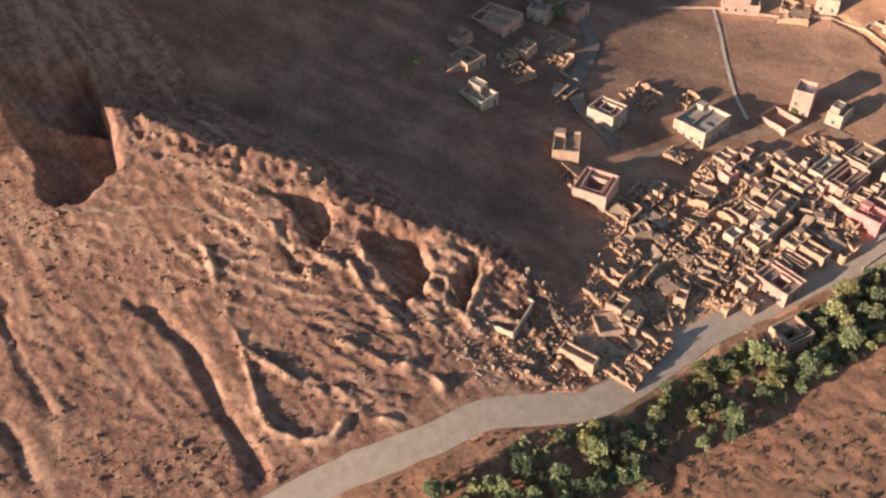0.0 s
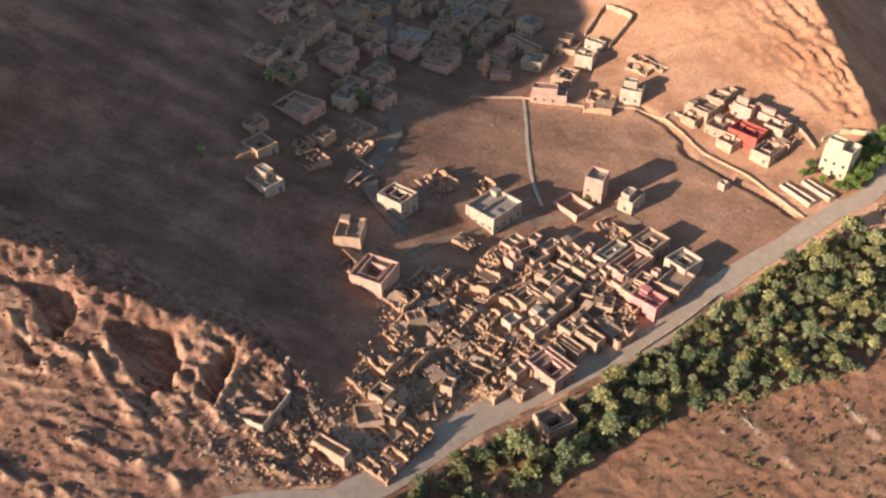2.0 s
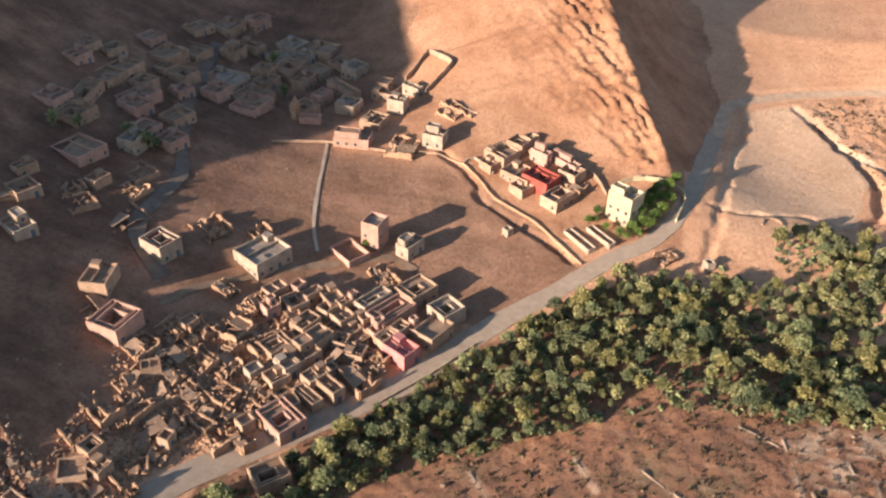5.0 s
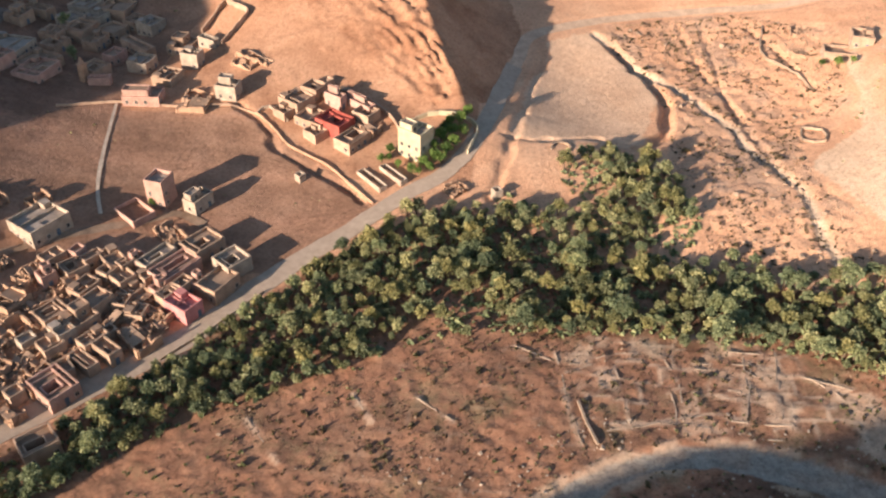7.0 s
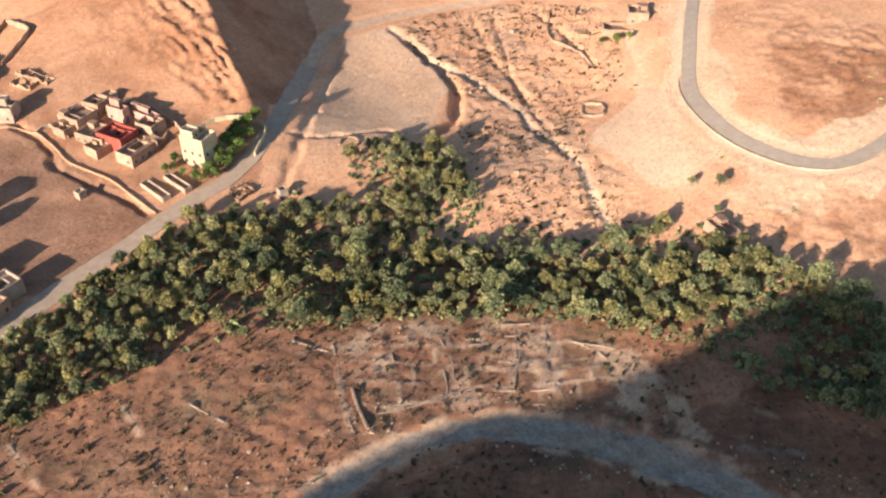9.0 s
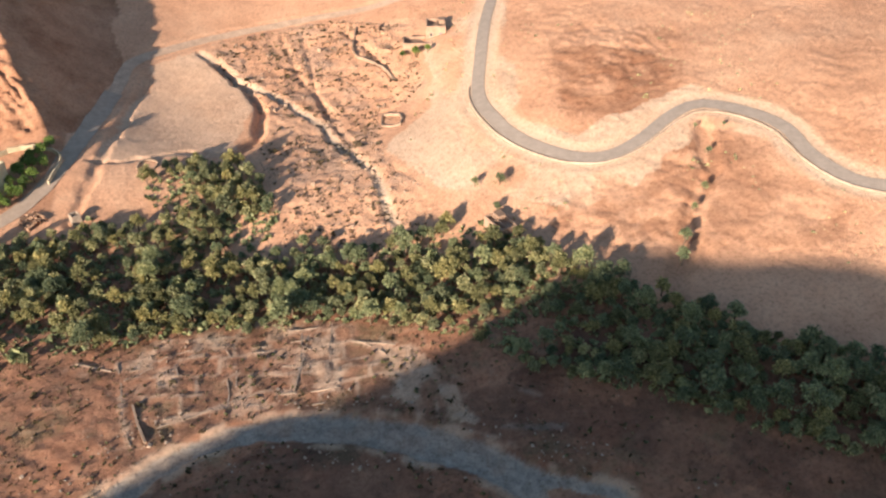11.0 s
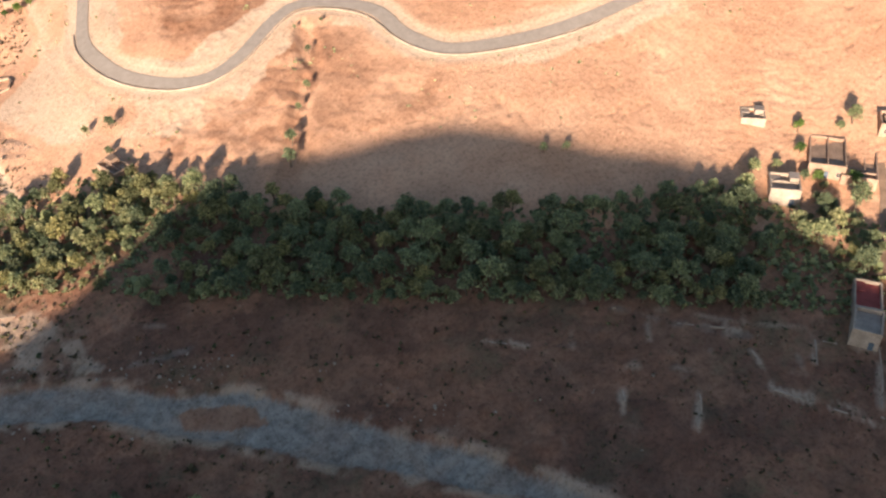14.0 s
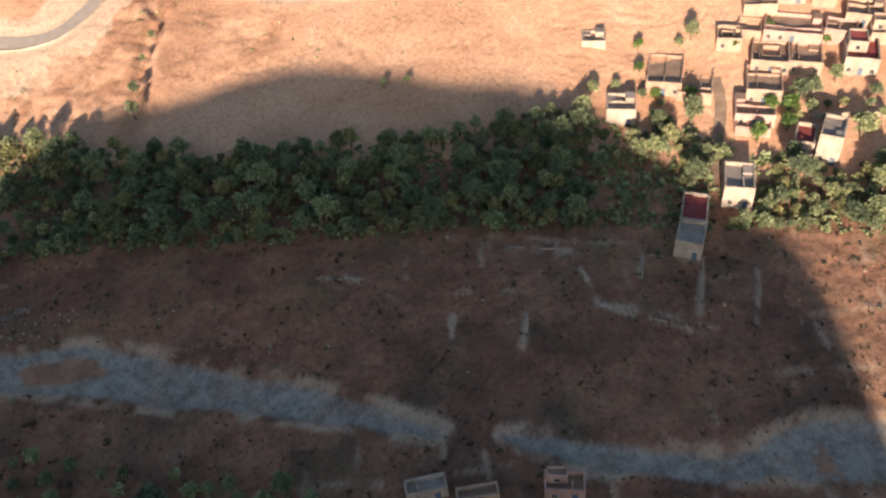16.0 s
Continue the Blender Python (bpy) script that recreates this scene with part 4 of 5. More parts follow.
def pink(x, y, w, d, rot, h):
    return whole("house", x, y, w, d, rot, h + rng.uniform(-0.2, 0.2), wall_pink, roof_earth, "faded pink house with a flat roof", False, 0.7, True, 30 < x < 300 or 5 < x < 15)


def rose(x, y, w, d, rot, h):
    return whole("house", x, y, w * 1.1, d * 1.1, rot, h, wall_rose, wall_rose, "rose-pink painted house with a pink roof terrace", False, 0.7)


def red(x, y, w, d, rot, h):
    return whole("house", x, y, w * 1.15, d, rot, h, wall_red, roof_red, "bright red-painted house with roof terraces", True, 0.8)


def red_roof(x, y, w, d, rot, h):
    return whole("house", x, y, w, d, rot, h, wall_white, roof_red, "pale house with a flat red-painted roof", False, 0.8, False)


def tower(x, y, w, d, rot, h):
    return whole("tower_house", x, y, w, d, rot, h - 0.6, wall_pink, roof_grey, "tall pink plastered house of three storeys", False, 0.35, False)


def villa(x, y, w, d, rot, h):
    return whole("villa", x, y, w * 1.1, d, rot, h + 0.6, wall_cream, roof_grey, "three-storey cream house with a set-back room on its roof", False, 1.0, True, True)


def minaret(x, y, w, rot, h):
    """A slender square tower with a pointed cap."""
    top = start("minaret", x, y, w, w, rot, "slender ochre tower with a pointed top beside houses", "tower", "village houses")
    bm = bmesh.new()
    block(bm, -w / 2, -w / 2, -2, w / 2, w / 2, h, 0.12)
    part("shaft", bm, wall_mud, top)
    bm = bmesh.new()
    block(bm, -w / 2 - 0.12, -w / 2 - 0.12, h, w / 2 + 0.12, w / 2 + 0.12, h + 0.3)
    part("gallery", bm, wall_mud, top)
    bm = bmesh.new()
    block(bm, -w / 3, -w / 3, h + 0.3, w / 3, w / 3, h + 2.6, w / 3 - 0.1)
    part("cap", bm, wall_tan, top)
    return top


def marker(x, y, rot):
    """A stout roadside block on a footing."""
    top = start("roadside_marker", x, y, 1.0, 0.6, rot, "whitewashed concrete marker at the road's edge", "marker", "road markers")
    bm = bmesh.new()
    block(bm, -0.7, -0.4, -0.6, 0.7, 0.4, 0.25)
    part("footing", bm, edge_mat, top)
    bm = bmesh.new()
    block(bm, -0.5, -0.22, 0.25, 0.5, 0.22, 1.35, 0.05)
    part("block", bm, tarp, top)
    return top


def shed(x, y, w, d, rot, h):
    return whole("shed", x, y, w, d, rot, h, wall_white, roof_grey, "tiny whitewashed hut with a flat roof", False, 0.0, False)


def walled(x, y, w, d, rot, h, wall, label):
    top = start("walled_yard", x, y, w, d, rot, label, "wall", "yards")
    hw, hd = w / 2, d / 2
    corners = [(-hw, -hd), (hw, -hd), (hw, hd), (-hw, hd)]
    for a, b in zip(corners, corners[1:] + corners[:1]):
        bm = bmesh.new()
        wall_run(bm, a, b, -2.0, [h + rng.uniform(-0.12, 0.12) for _ in range(8)], 0.3)
        part("wall", bm, wall, top)
    return top


def yard(x, y, w, d, rot, h):
    return walled(x, y, w, d, rot, h, wall_white, "low pale walls round a small yard")


def yard_pink(x, y, w, d, rot, h):
    return walled(x, y, w * 1.2, d, rot, h, wall_pink, "pink walls round a yard beside the tall house")

# ---- the village ----
built = []


def placed(make):
    def inner(x, y, w, d, rot, h):
        built.append((x, y, (w + d) / 4))
        return make(x, y, w, d, rot, h)
    return inner


ruin, heap, tan, court, court_pink, court_white, white, white_red, pink, red, red_roof, tower, villa, shed, yard, yard_pink, rose = [
    placed(f) for f in (ruin, heap, tan, court, court_pink, court_white, white, white_red, pink, red, red_roof, tower, villa, shed, yard, yard_pink, rose)]
white_red(-20.2, 199.0, 6.1, 7.0, 66, 5.0)
ruin(-12.6, 212.6, 7.2, 7.8, 58, 3.5)
white(4.2, 206.5, 11.5, 9.9, 60, 4.6)
ruin(-0.3, 215.7, 4.6, 3.5, 57, 3.0)
tan(-27.6, 181.8, 7.7, 6.1, 97, 4.2)
ruin(-26.2, 175.0, 6.7, 7.6, 63, 3.0)
court_pink(-18.1, 171.1, 8.5, 8.1, 78, 4.6)
ruin(-10.8, 167.9, 5.8, 5.5, 65, 3.5)
heap(-0.5, 192.9, 3.3, 5.3, 60, 3.0)
ruin(6.6, 181.2, 5.8, 6.4, 73, 4.0)
tan(11.5, 195.9, 5.1, 3.6, 57, 3.4)
tower(29.7, 223.7, 6.0, 5.2, 77, 8.6)
yard_pink(24.5, 217.1, 5.5, 8.9, 52, 2.2)
white(39.8, 223.0, 6.9, 4.4, 63, 3.8)
court(45.7, 206.0, 8.2, 6.3, 56, 4.2)
court_pink(41.6, 196.6, 10.6, 6.0, 58, 4.2)
court_white(36.3, 199.2, 8.9, 3.7, 59, 4.2)
ruin(36.4, 210.2, 4.2, 8.7, 45, 3.0)
court_white(54.8, 200.6, 6.6, 6.2, 52, 4.2)
tan(53.3, 193.0, 7.9, 5.6, 63, 3.8)
rose(47.2, 184.9, 5.0, 6.7, 60, 3.8)
tan(25.9, 197.5, 4.2, 7.1, 46, 3.8)
tan(20.8, 197.4, 4.8, 2.5, 55, 3.4)
tan(30.1, 191.9, 4.3, 5.3, 55, 3.4)
ruin(19.8, 183.2, 5.9, 6.5, 61, 4.0)
tan(26.8, 183.7, 5.7, 4.9, 63, 3.4)
ruin(16.9, 188.9, 5.6, 3.8, 48, 3.5)
ruin(35.9, 186.2, 5.5, 4.1, 60, 3.5)
court_pink(27.2, 158.0, 6.7, 8.4, 55, 3.8)
ruin(21.4, 158.1, 2.7, 4.8, 59, 3.5)
white(22.9, 173.3, 4.4, 5.2, 55, 3.8)
tan(30.3, 172.2, 5.7, 3.7, 55, 3.4)
court(30.4, 166.2, 2.8, 6.7, 57, 2.9)
tan(34.6, 169.4, 3.1, 6.1, 57, 3.4)
ruin(39.7, 175.0, 5.7, 8.2, 51, 4.0)
ruin(32.8, 180.8, 7.5, 3.5, 62, 4.0)
tan(25.0, 177.8, 6.4, 5.8, 56, 3.4)
court(18.3, 178.5, 6.0, 5.2, 55, 3.4)
white(16.0, 170.0, 3.8, 3.2, 54, 2.5)
ruin(15.3, 155.2, 5.4, 3.3, 62, 3.0)
ruin(20.3, 151.2, 3.4, 5.8, 58, 3.5)
ruin(1.7, 151.2, 6.6, 9.2, 49, 3.8)
ruin(-11.4, 150.0, 5.2, 9.7, 64, 4.0)
court(-6.9, 138.9, 3.8, 3.7, 67, 2.9)
ruin(-12.3, 140.2, 2.4, 4.4, 65, 3.0)
ruin(-3.6, 146.8, 3.0, 3.1, 60, 2.5)
ruin(-3.0, 170.2, 4.9, 7.1, 62, 3.0)
ruin(3.1, 169.5, 5.2, 5.8, 62, 3.0)
ruin(5.7, 159.6, 4.5, 6.0, 67, 3.0)
ruin(9.1, 169.9, 5.3, 5.7, 61, 3.0)
ruin(-1.2, 163.7, 3.8, 5.9, 63, 2.8)
ruin(12.1, 161.9, 4.4, 5.3, 64, 3.0)
ruin(11.1, 152.5, 2.2, 4.9, 69, 3.0)
ruin(14.8, 148.8, 3.0, 5.1, 65, 3.0)
ruin(-6.5, 175.0, 6.0, 6.3, 60, 3.0)
ruin(-0.1, 178.8, 4.3, 4.9, 63, 3.0)
ruin(14.3, 177.5, 3.9, 5.3, 58, 3.5)
ruin(23.9, 165.7, 4.5, 5.2, 63, 3.0)
court(30.3, 142.9, 6.6, 5.6, 44, 3.6)
court(-12.5, 122.7, 2.4, 7.6, 70, 2.9)
ruin(-2.4, 124.2, 6.1, 6.9, 68, 2.5)
ruin(-5.9, 128.0, 6.1, 7.1, 59, 2.5)
ruin(-1.0, 131.4, 4.6, 6.0, 61, 2.5)
ruin(3.7, 130.5, 6.9, 2.2, 64, 3.0)
pink(9.8, 268.7, 7.0, 11.2, 94, 2.9)
tan(13.1, 281.8, 7.3, 6.4, 77, 2.9)
ruin(26.1, 268.4, 9.5, 7.6, 88, 3.0)
white(35.3, 272.7, 5.4, 6.6, 82, 4.6)
white(20.6, 302.7, 3.1, 6.9, 64, 3.4)
white(18.4, 291.3, 4.9, 5.9, 79, 5.0)
ruin(38.0, 291.9, 9.5, 7.4, 64, 2.5)
pink(-7.7, 278.1, 2.8, 6.8, 100, 2.5)
tan(-4.2, 302.8, 3.5, 13.2, 55, 3.4)
pink(-55.8, 255.3, 6.6, 9.2, 70, 4.2)
tan(-69.7, 251.4, 13.2, 5.6, 97, 3.4)
tan(-69.5, 275.5, 7.2, 8.2, 77, 3.4)
tan(-61.3, 303.9, 8.3, 12.8, 74, 3.4)
white(-43.5, 292.5, 12.0, 13.2, 80, 3.4)
tan(-44.6, 319.7, 4.1, 9.4, 68, 4.2)
pink(-28.1, 279.0, 11.5, 9.8, 78, 3.4)
tan(-31.0, 299.2, 7.1, 5.9, 71, 3.4)
tan(-19.5, 305.0, 7.8, 4.9, 80, 3.4)
pink(-57.4, 226.1, 10.2, 11.6, 70, 3.4)
white(-52.5, 188.9, 6.1, 8.2, 61, 2.9)
ruin(-36.7, 207.5, 8.9, 11.8, 62, 2.5)
pink(-58.1, 261.6, 12.1, 8.3, 66, 3.8)
tan(-30.7, 285.4, 10.1, 10.2, 69, 3.4)
ruin(39.4, 292.2, 4.2, 11.6, 60, 2.5)
tan(57.2, 268.9, 7.0, 7.4, 56, 3.8)
tan(61.6, 274.1, 5.3, 5.4, 63, 3.4)
tan(64.1, 261.4, 6.8, 9.0, 62, 2.9)
red(70.5, 259.1, 6.3, 9.3, 59, 4.2)
pink(69.0, 269.1, 2.8, 6.2, 60, 4.6)
pink(76.3, 268.7, 2.9, 11.0, 54, 2.9)
tan(76.8, 253.5, 9.6, 5.6, 58, 3.4)
villa(95.3, 249.6, 5.7, 7.8, 59, 8.1)
yard(84.4, 237.1, 2.4, 10.7, 44, 1.6)
yard(90.0, 239.7, 2.2, 9.7, 45, 1.6)
shed(64.4, 236.8, 2.2, 2.2, 53, 2.0)
white(363.1, 125.3, 5.7, 4.9, -39, 2.2)
tan(370.4, 107.9, 7.4, 10.7, -47, 3.7)
tan(375.4, 102.7, 7.1, 12.8, -48, 2.6)
white(354.4, 105.3, 6.6, 6.5, -41, 4.4)
white(359.3, 73.6, 6.2, 8.5, -46, 5.2)
red_roof(347.8, 74.5, 5.4, 8.6, -49, 3.0)
white(340.9, 68.8, 5.5, 6.8, -53, 4.4)
pink(378.2, 87.1, 8.8, 7.7, -45, 3.0)
pink(374.9, 84.2, 7.7, 4.1, -47, 2.2)
red_roof(379.7, 73.8, 4.3, 7.2, -55, 3.7)
white(381.9, 69.0, 4.8, 7.9, -59, 7.4)
tan(385.1, 91.1, 7.2, 9.4, -46, 3.7)
tan(393.0, 96.3, 8.3, 10.3, -49, 3.0)
tan(397.6, 90.6, 6.8, 9.1, -48, 3.0)
pink(401.8, 98.2, 13.2, 8.6, -51, 3.0)
red_roof(405.7, 81.7, 7.3, 9.6, -50, 4.4)
tan(394.9, 105.3, 5.2, 5.6, -52, 2.2)
white(267.4, 55.8, 7.1, 3.0, -23, 3.0)
tan(273.7, 49.6, 6.5, 2.2, -26, 3.0)
pink(286.4, 42.3, 6.8, 3.8, -39, 3.0)
walled(-28.9, 127.4, 10.4, 7.0, 78, 2.4, wall_white, "roofless whitewashed house shell at the toe of the slip")
ruin(108, 234, 5.0, 4.0, 40, 2.4)
# hut shape standing in for a small whitish tank
shed(119, 232.5, 2.4, 2.4, 30, 2.0)
marker(6.6, 121.6, 48)
minaret(-13, 279, 2.2, 70, 6.0)
tan(224.0, 303.5, 9.0, 5.5, -8, 3.2)
tan(231.0, 307.5, 6.0, 6.5, -10, 3.8)
ruin(217.0, 322.0, 6.0, 5.0, -10, 2.6)
ruin(214.0, 309.0, 4.0, 4.0, -20, 2.0)
tan(226.4, 197.7, 4.3, 6.8, 21, 2.5)


def fill(area, kinds, count, turn, sizes, tall, apart, askew=9):
    """More houses of the same sort in the gaps of a crowded quarter."""
    r = random.Random(count)
    xs, ys = [p[0] for p in area], [p[1] for p in area]
    done = 0
    for _ in range(count * 80):
        x, y, s = r.uniform(min(xs), max(xs)), r.uniform(min(ys), max(ys)), r.uniform(*sizes)
        if done >= count or not inside(area, np.array(x), np.array(y)):
            continue
        if any(math.hypot(x - a, y - b) < c + s / 2 + apart for a, b, c in built) or float(along(ROAD, np.array(x), np.array(y))[0]) < 4 + s / 2:
            continue
        r.choice(kinds)(x, y, s, s * r.uniform(0.7, 1.15), turn + r.uniform(-askew, askew), r.uniform(*tall))
        done += 1


fill([(-14, 166), (-4, 181), (9, 187), (23, 192), (38, 190), (43, 178), (36, 165), (24, 152), (14, 142), (0, 128), (-10, 130), (-12, 150)], [ruin, heap, ruin, tan, heap], 50, 58, (2.8, 6.0), (1.8, 3.0), -1.2, 32)
fill([(4, 190), (16, 200), (40, 200), (50, 192), (44, 180), (20, 184)], [tan, pink, ruin], 14, 58, (3.4, 5.5), (3.0, 3.8), -0.6)
fill([(-87, 261), (-85, 291), (-70, 325), (-46, 342), (-8, 330), (16, 300), (0, 282), (-20, 280), (-40, 270), (-37, 235), (-52, 219), (-66, 223)], [tan, pink, court, tan, white], 34, 72, (6.0, 9.5), (3.0, 4.5), 0.6)
fill([(-72, 210), (-50, 245), (-30, 215), (-35, 198), (-54, 182), (-63, 192)], [ruin, ruin, tan], 8, 64, (5, 8), (2.2, 3.0), 0.5)
fill([(380, 104), (402, 112), (425, 96), (412, 76), (396, 84), (384, 94)], [tan, pink, tan], 8, -48, (5, 8), (2.6, 3.6), 0.4)
fill([(52, 262), (62, 278), (72, 276), (84, 258), (78, 248)], [tan, court, ruin], 7, 59, (3.5, 5.5), (2.6, 3.4), -0.5)

# ---- the mountain that shades the river ----
RIDGE_P = (40, 22, 8, -2, -6, -16, -30, -42, -55, -67, -88, -110, -131, -165, -180, -200, -223, -230, -236, -250, -290)
RIDGE_Z = (3, 19, 44, 54, 57, 64, 70, 79, 94, 98.5, 101.5, 106.5, 106.5, 101.5, 98.5, 89, 82, 76, 65, 42, 5)
verts, faces = [], []
steps = list(range(-300, 51, 4))
for p in steps:
    order = sorted(zip(RIDGE_P, RIDGE_Z))
    top = float(np.interp(p, [a for a, _ in order], [b for _, b in order]))
    top += 2.5 * (float(fbm(np.array(p / 16.0), np.array(3.0), 4)) - 0.47)
    for k in range(-16, 15):
        q = -40 + k * 8
        fall = abs(k * 8) * (1.0 if k > 0 else 0.5)
        bumps = 4.0 * min(1.0, abs(k) / 3) * (float(fbm(np.array(p / 22.0), np.array(q / 22.0), 4)) - 0.47)
        x, y = NV.x * p + SD.x * q, NV.y * p + SD.y * q
        verts.append((x, y, max(top - fall + bumps, -40.0)))
for i in range(len(steps) - 1):
    for k in range(30):
        a = i * 31 + k
        faces.append((a, a + 1, a + 32, a + 31))
mountain_me = mesh_from("mountain", verts, faces, soil, False)
for name in ("slide", "field", "rusty", "stony", "plot", "pale", "bank", "lit_scarp", "field_shade"):
    mountain_me.attributes.new(name, "FLOAT", "POINT")
tagged(new("mountain", mountain_me), "bare brown mountain ridge across the river", "mountain", kind="structure")

# ---- trees ----
def foliage(bm, r, centre, radius, squash, count, size):
    """A loose clump of narrow leaf sprays that point outwards and droop, with a ragged outline."""
    for _ in range(count):
        v = Vector((r.gauss(0, 1), r.gauss(0, 1), r.gauss(0.25, 0.9))).normalized()
        p = Vector(centre) + Vector((v.x * radius, v.y * radius, v.z * radius * squash)) * r.uniform(0.25, 1.05)
        way = (v + Vector((r.uniform(-0.8, 0.8), r.uniform(-0.8, 0.8), r.uniform(-0.8, 0.5)))).normalized()
        side = way.cross(Vector((r.gauss(0, 1), r.gauss(0, 1), r.gauss(0, 1)))).normalized()
        s = size * r.choice((0.8, 1.0, 1.2, 1.9))
        w, sag = side * s * r.uniform(0.22, 0.42), Vector((0, 0, -0.3 * s))
        vs = [bm.verts.new(c) for c in (p, p + way * s * 0.55 + w, p + way * s * 1.15 + sag, p + way * s * 0.55 - w)]
        bm.faces.new(vs)


def limb(bm, a, b, ra, rb, n=6):
    a, b = Vector(a), Vector(b)
    m = (b - a).to_track_quat("Z", "Y").to_matrix()
    rings = [[bm.verts.new(p + m @ Vector((math.cos(k * 6.2832 / n) * rr, math.sin(k * 6.2832 / n) * rr, 0))) for k in range(n)] for p, rr in ((a, ra), (b, rb))]
    for k in range(n):
        bm.faces.new((rings[0][k], rings[0][(k + 1) % n], rings[1][(k + 1) % n], rings[1][k]))


def tree(seed, name, height_, spread_, leaves, clumps, label):
    r = random.Random(seed)
    top = tagged(new(name), label, "tree", "trees of the grove")
    bm = bmesh.new()
    fork = height_ * r.uniform(0.28, 0.4)
    lean = Vector((r.uniform(-0.3, 0.3), r.uniform(-0.3, 0.3), 0))
    limb(bm, (0, 0, -0.8), Vector((0, 0, fork)) + lean, 0.24, 0.17)
    tips = []
    clumps, spread_ = int(clumps * 1.6), spread_ * 0.86
    oval, turn = r.uniform(0.65, 1.0), r.uniform(0, 3.1)
    for k in range(clumps):
        ang = k * 2.4 + r.uniform(-0.9, 0.9)
        rad = spread_ * math.sqrt((k + 0.3) / clumps) * r.uniform(0.6, 1.05)
        u, v = math.cos(ang) * rad, math.sin(ang) * rad * oval
        tip = Vector((u * math.cos(turn) - v * math.sin(turn), u * math.sin(turn) + v * math.cos(turn), height_ * (0.97 - 0.4 * (rad / spread_) ** 2) - r.uniform(0, 0.28) * height_))
        tips.append(tip)
        limb(bm, Vector((0, 0, fork)) + lean, tip * 0.92, 0.11, 0.03, 4)
    part("trunk", bm, bark, top)
    bm = bmesh.new()
    for tip in tips:
        foliage(bm, r, tip, spread_ * r.uniform(0.14, 0.34), 0.9, 46, 0.3)
    foliage(bm, r, (0, 0, height_ * 0.62), spread_ * 0.7, 0.36 * height_ / spread_, 170, 0.38)
    part("crown", bm, leaves, top)
    return top


OLIVE = [tree(20 + k, "olive_tree", 3.6 + 0.5 * k, 1.7 + 0.22 * k, leaf_olive, 7 + k, "olive tree with a loose grey-green crown in the valley grove") for k in range(4)]
BROAD = [tree(40 + k, "broadleaf_tree", 5.2 + 0.6 * k, 2.2 + 0.25 * k, leaf_green, 10 + 2 * k, "dark green broadleaf tree in the valley grove") for k in range(4)]
ALMOND = [tree(80 + k, "almond_tree", 4.2 + 0.5 * k, 1.9 + 0.2 * k, leaf_almond, 8 + k, "dusty yellow-green almond tree in the valley grove") for k in range(4)]
FRESH = [tree(60 + k, "garden_tree", 4.4 + 0.5 * k, 2.3, leaf_bright, 10, "bright green leafy tree beside the houses") for k in range(2)]

GROVE_A = [(-27, 95), (-1, 115), (21, 137), (37, 156), (57, 178), (63, 185), (80, 208), (97, 224), (116, 227), (126, 238), (149, 257), (166, 252), (172, 226), (166, 206),
           (186, 200), (205, 204), (222, 205), (234, 184), (222, 152), (210, 164), (189, 178), (156, 184), (121, 181), (99, 176), (78, 163), (59, 154), (26, 127), (-6, 96)]
GROVE_B = [(222, 200), (236, 180), (257, 160), (272, 144), (300, 127), (316, 122), (345, 111), (362, 97), (376, 74), (392, 52), (378, 40), (360, 59), (348, 70), (333, 81),
           (312, 93), (279, 112), (261, 124), (242, 139), (220, 150)]
spots = []


def plant(kinds, x, y, lift=0.0, grow=1.0, r=rng):
    m = pose(x, y, zat(x, y) - 0.1 + lift, 0, 0, r.uniform(0, 360)) @ Matrix.Scale(grow, 4)
    first = r.choice(kinds)
    if "used" not in first:
        first["used"] = 1
        first.matrix_basis = m
        return first
    ob = copy_thing(first, m)
    ob.matrix_basis = m
    return ob


FIG = [tree(100 + k, "fig_tree", 3.4 + 0.4 * k, 1.7 + 0.2 * k, leaf_green, 8 + k, "low dark green fig tree in the valley grove") for k in range(3)]
YOUNG = [tree(120 + k, "young_tree", 2.4 + 0.3 * k, 1.2 + 0.15 * k, leaf_olive, 5, "small grey-green young tree in the valley grove") for k in range(3)]
count_of = {"o": 0, "b": 0, "a": 0, "f": 0, "y": 0}


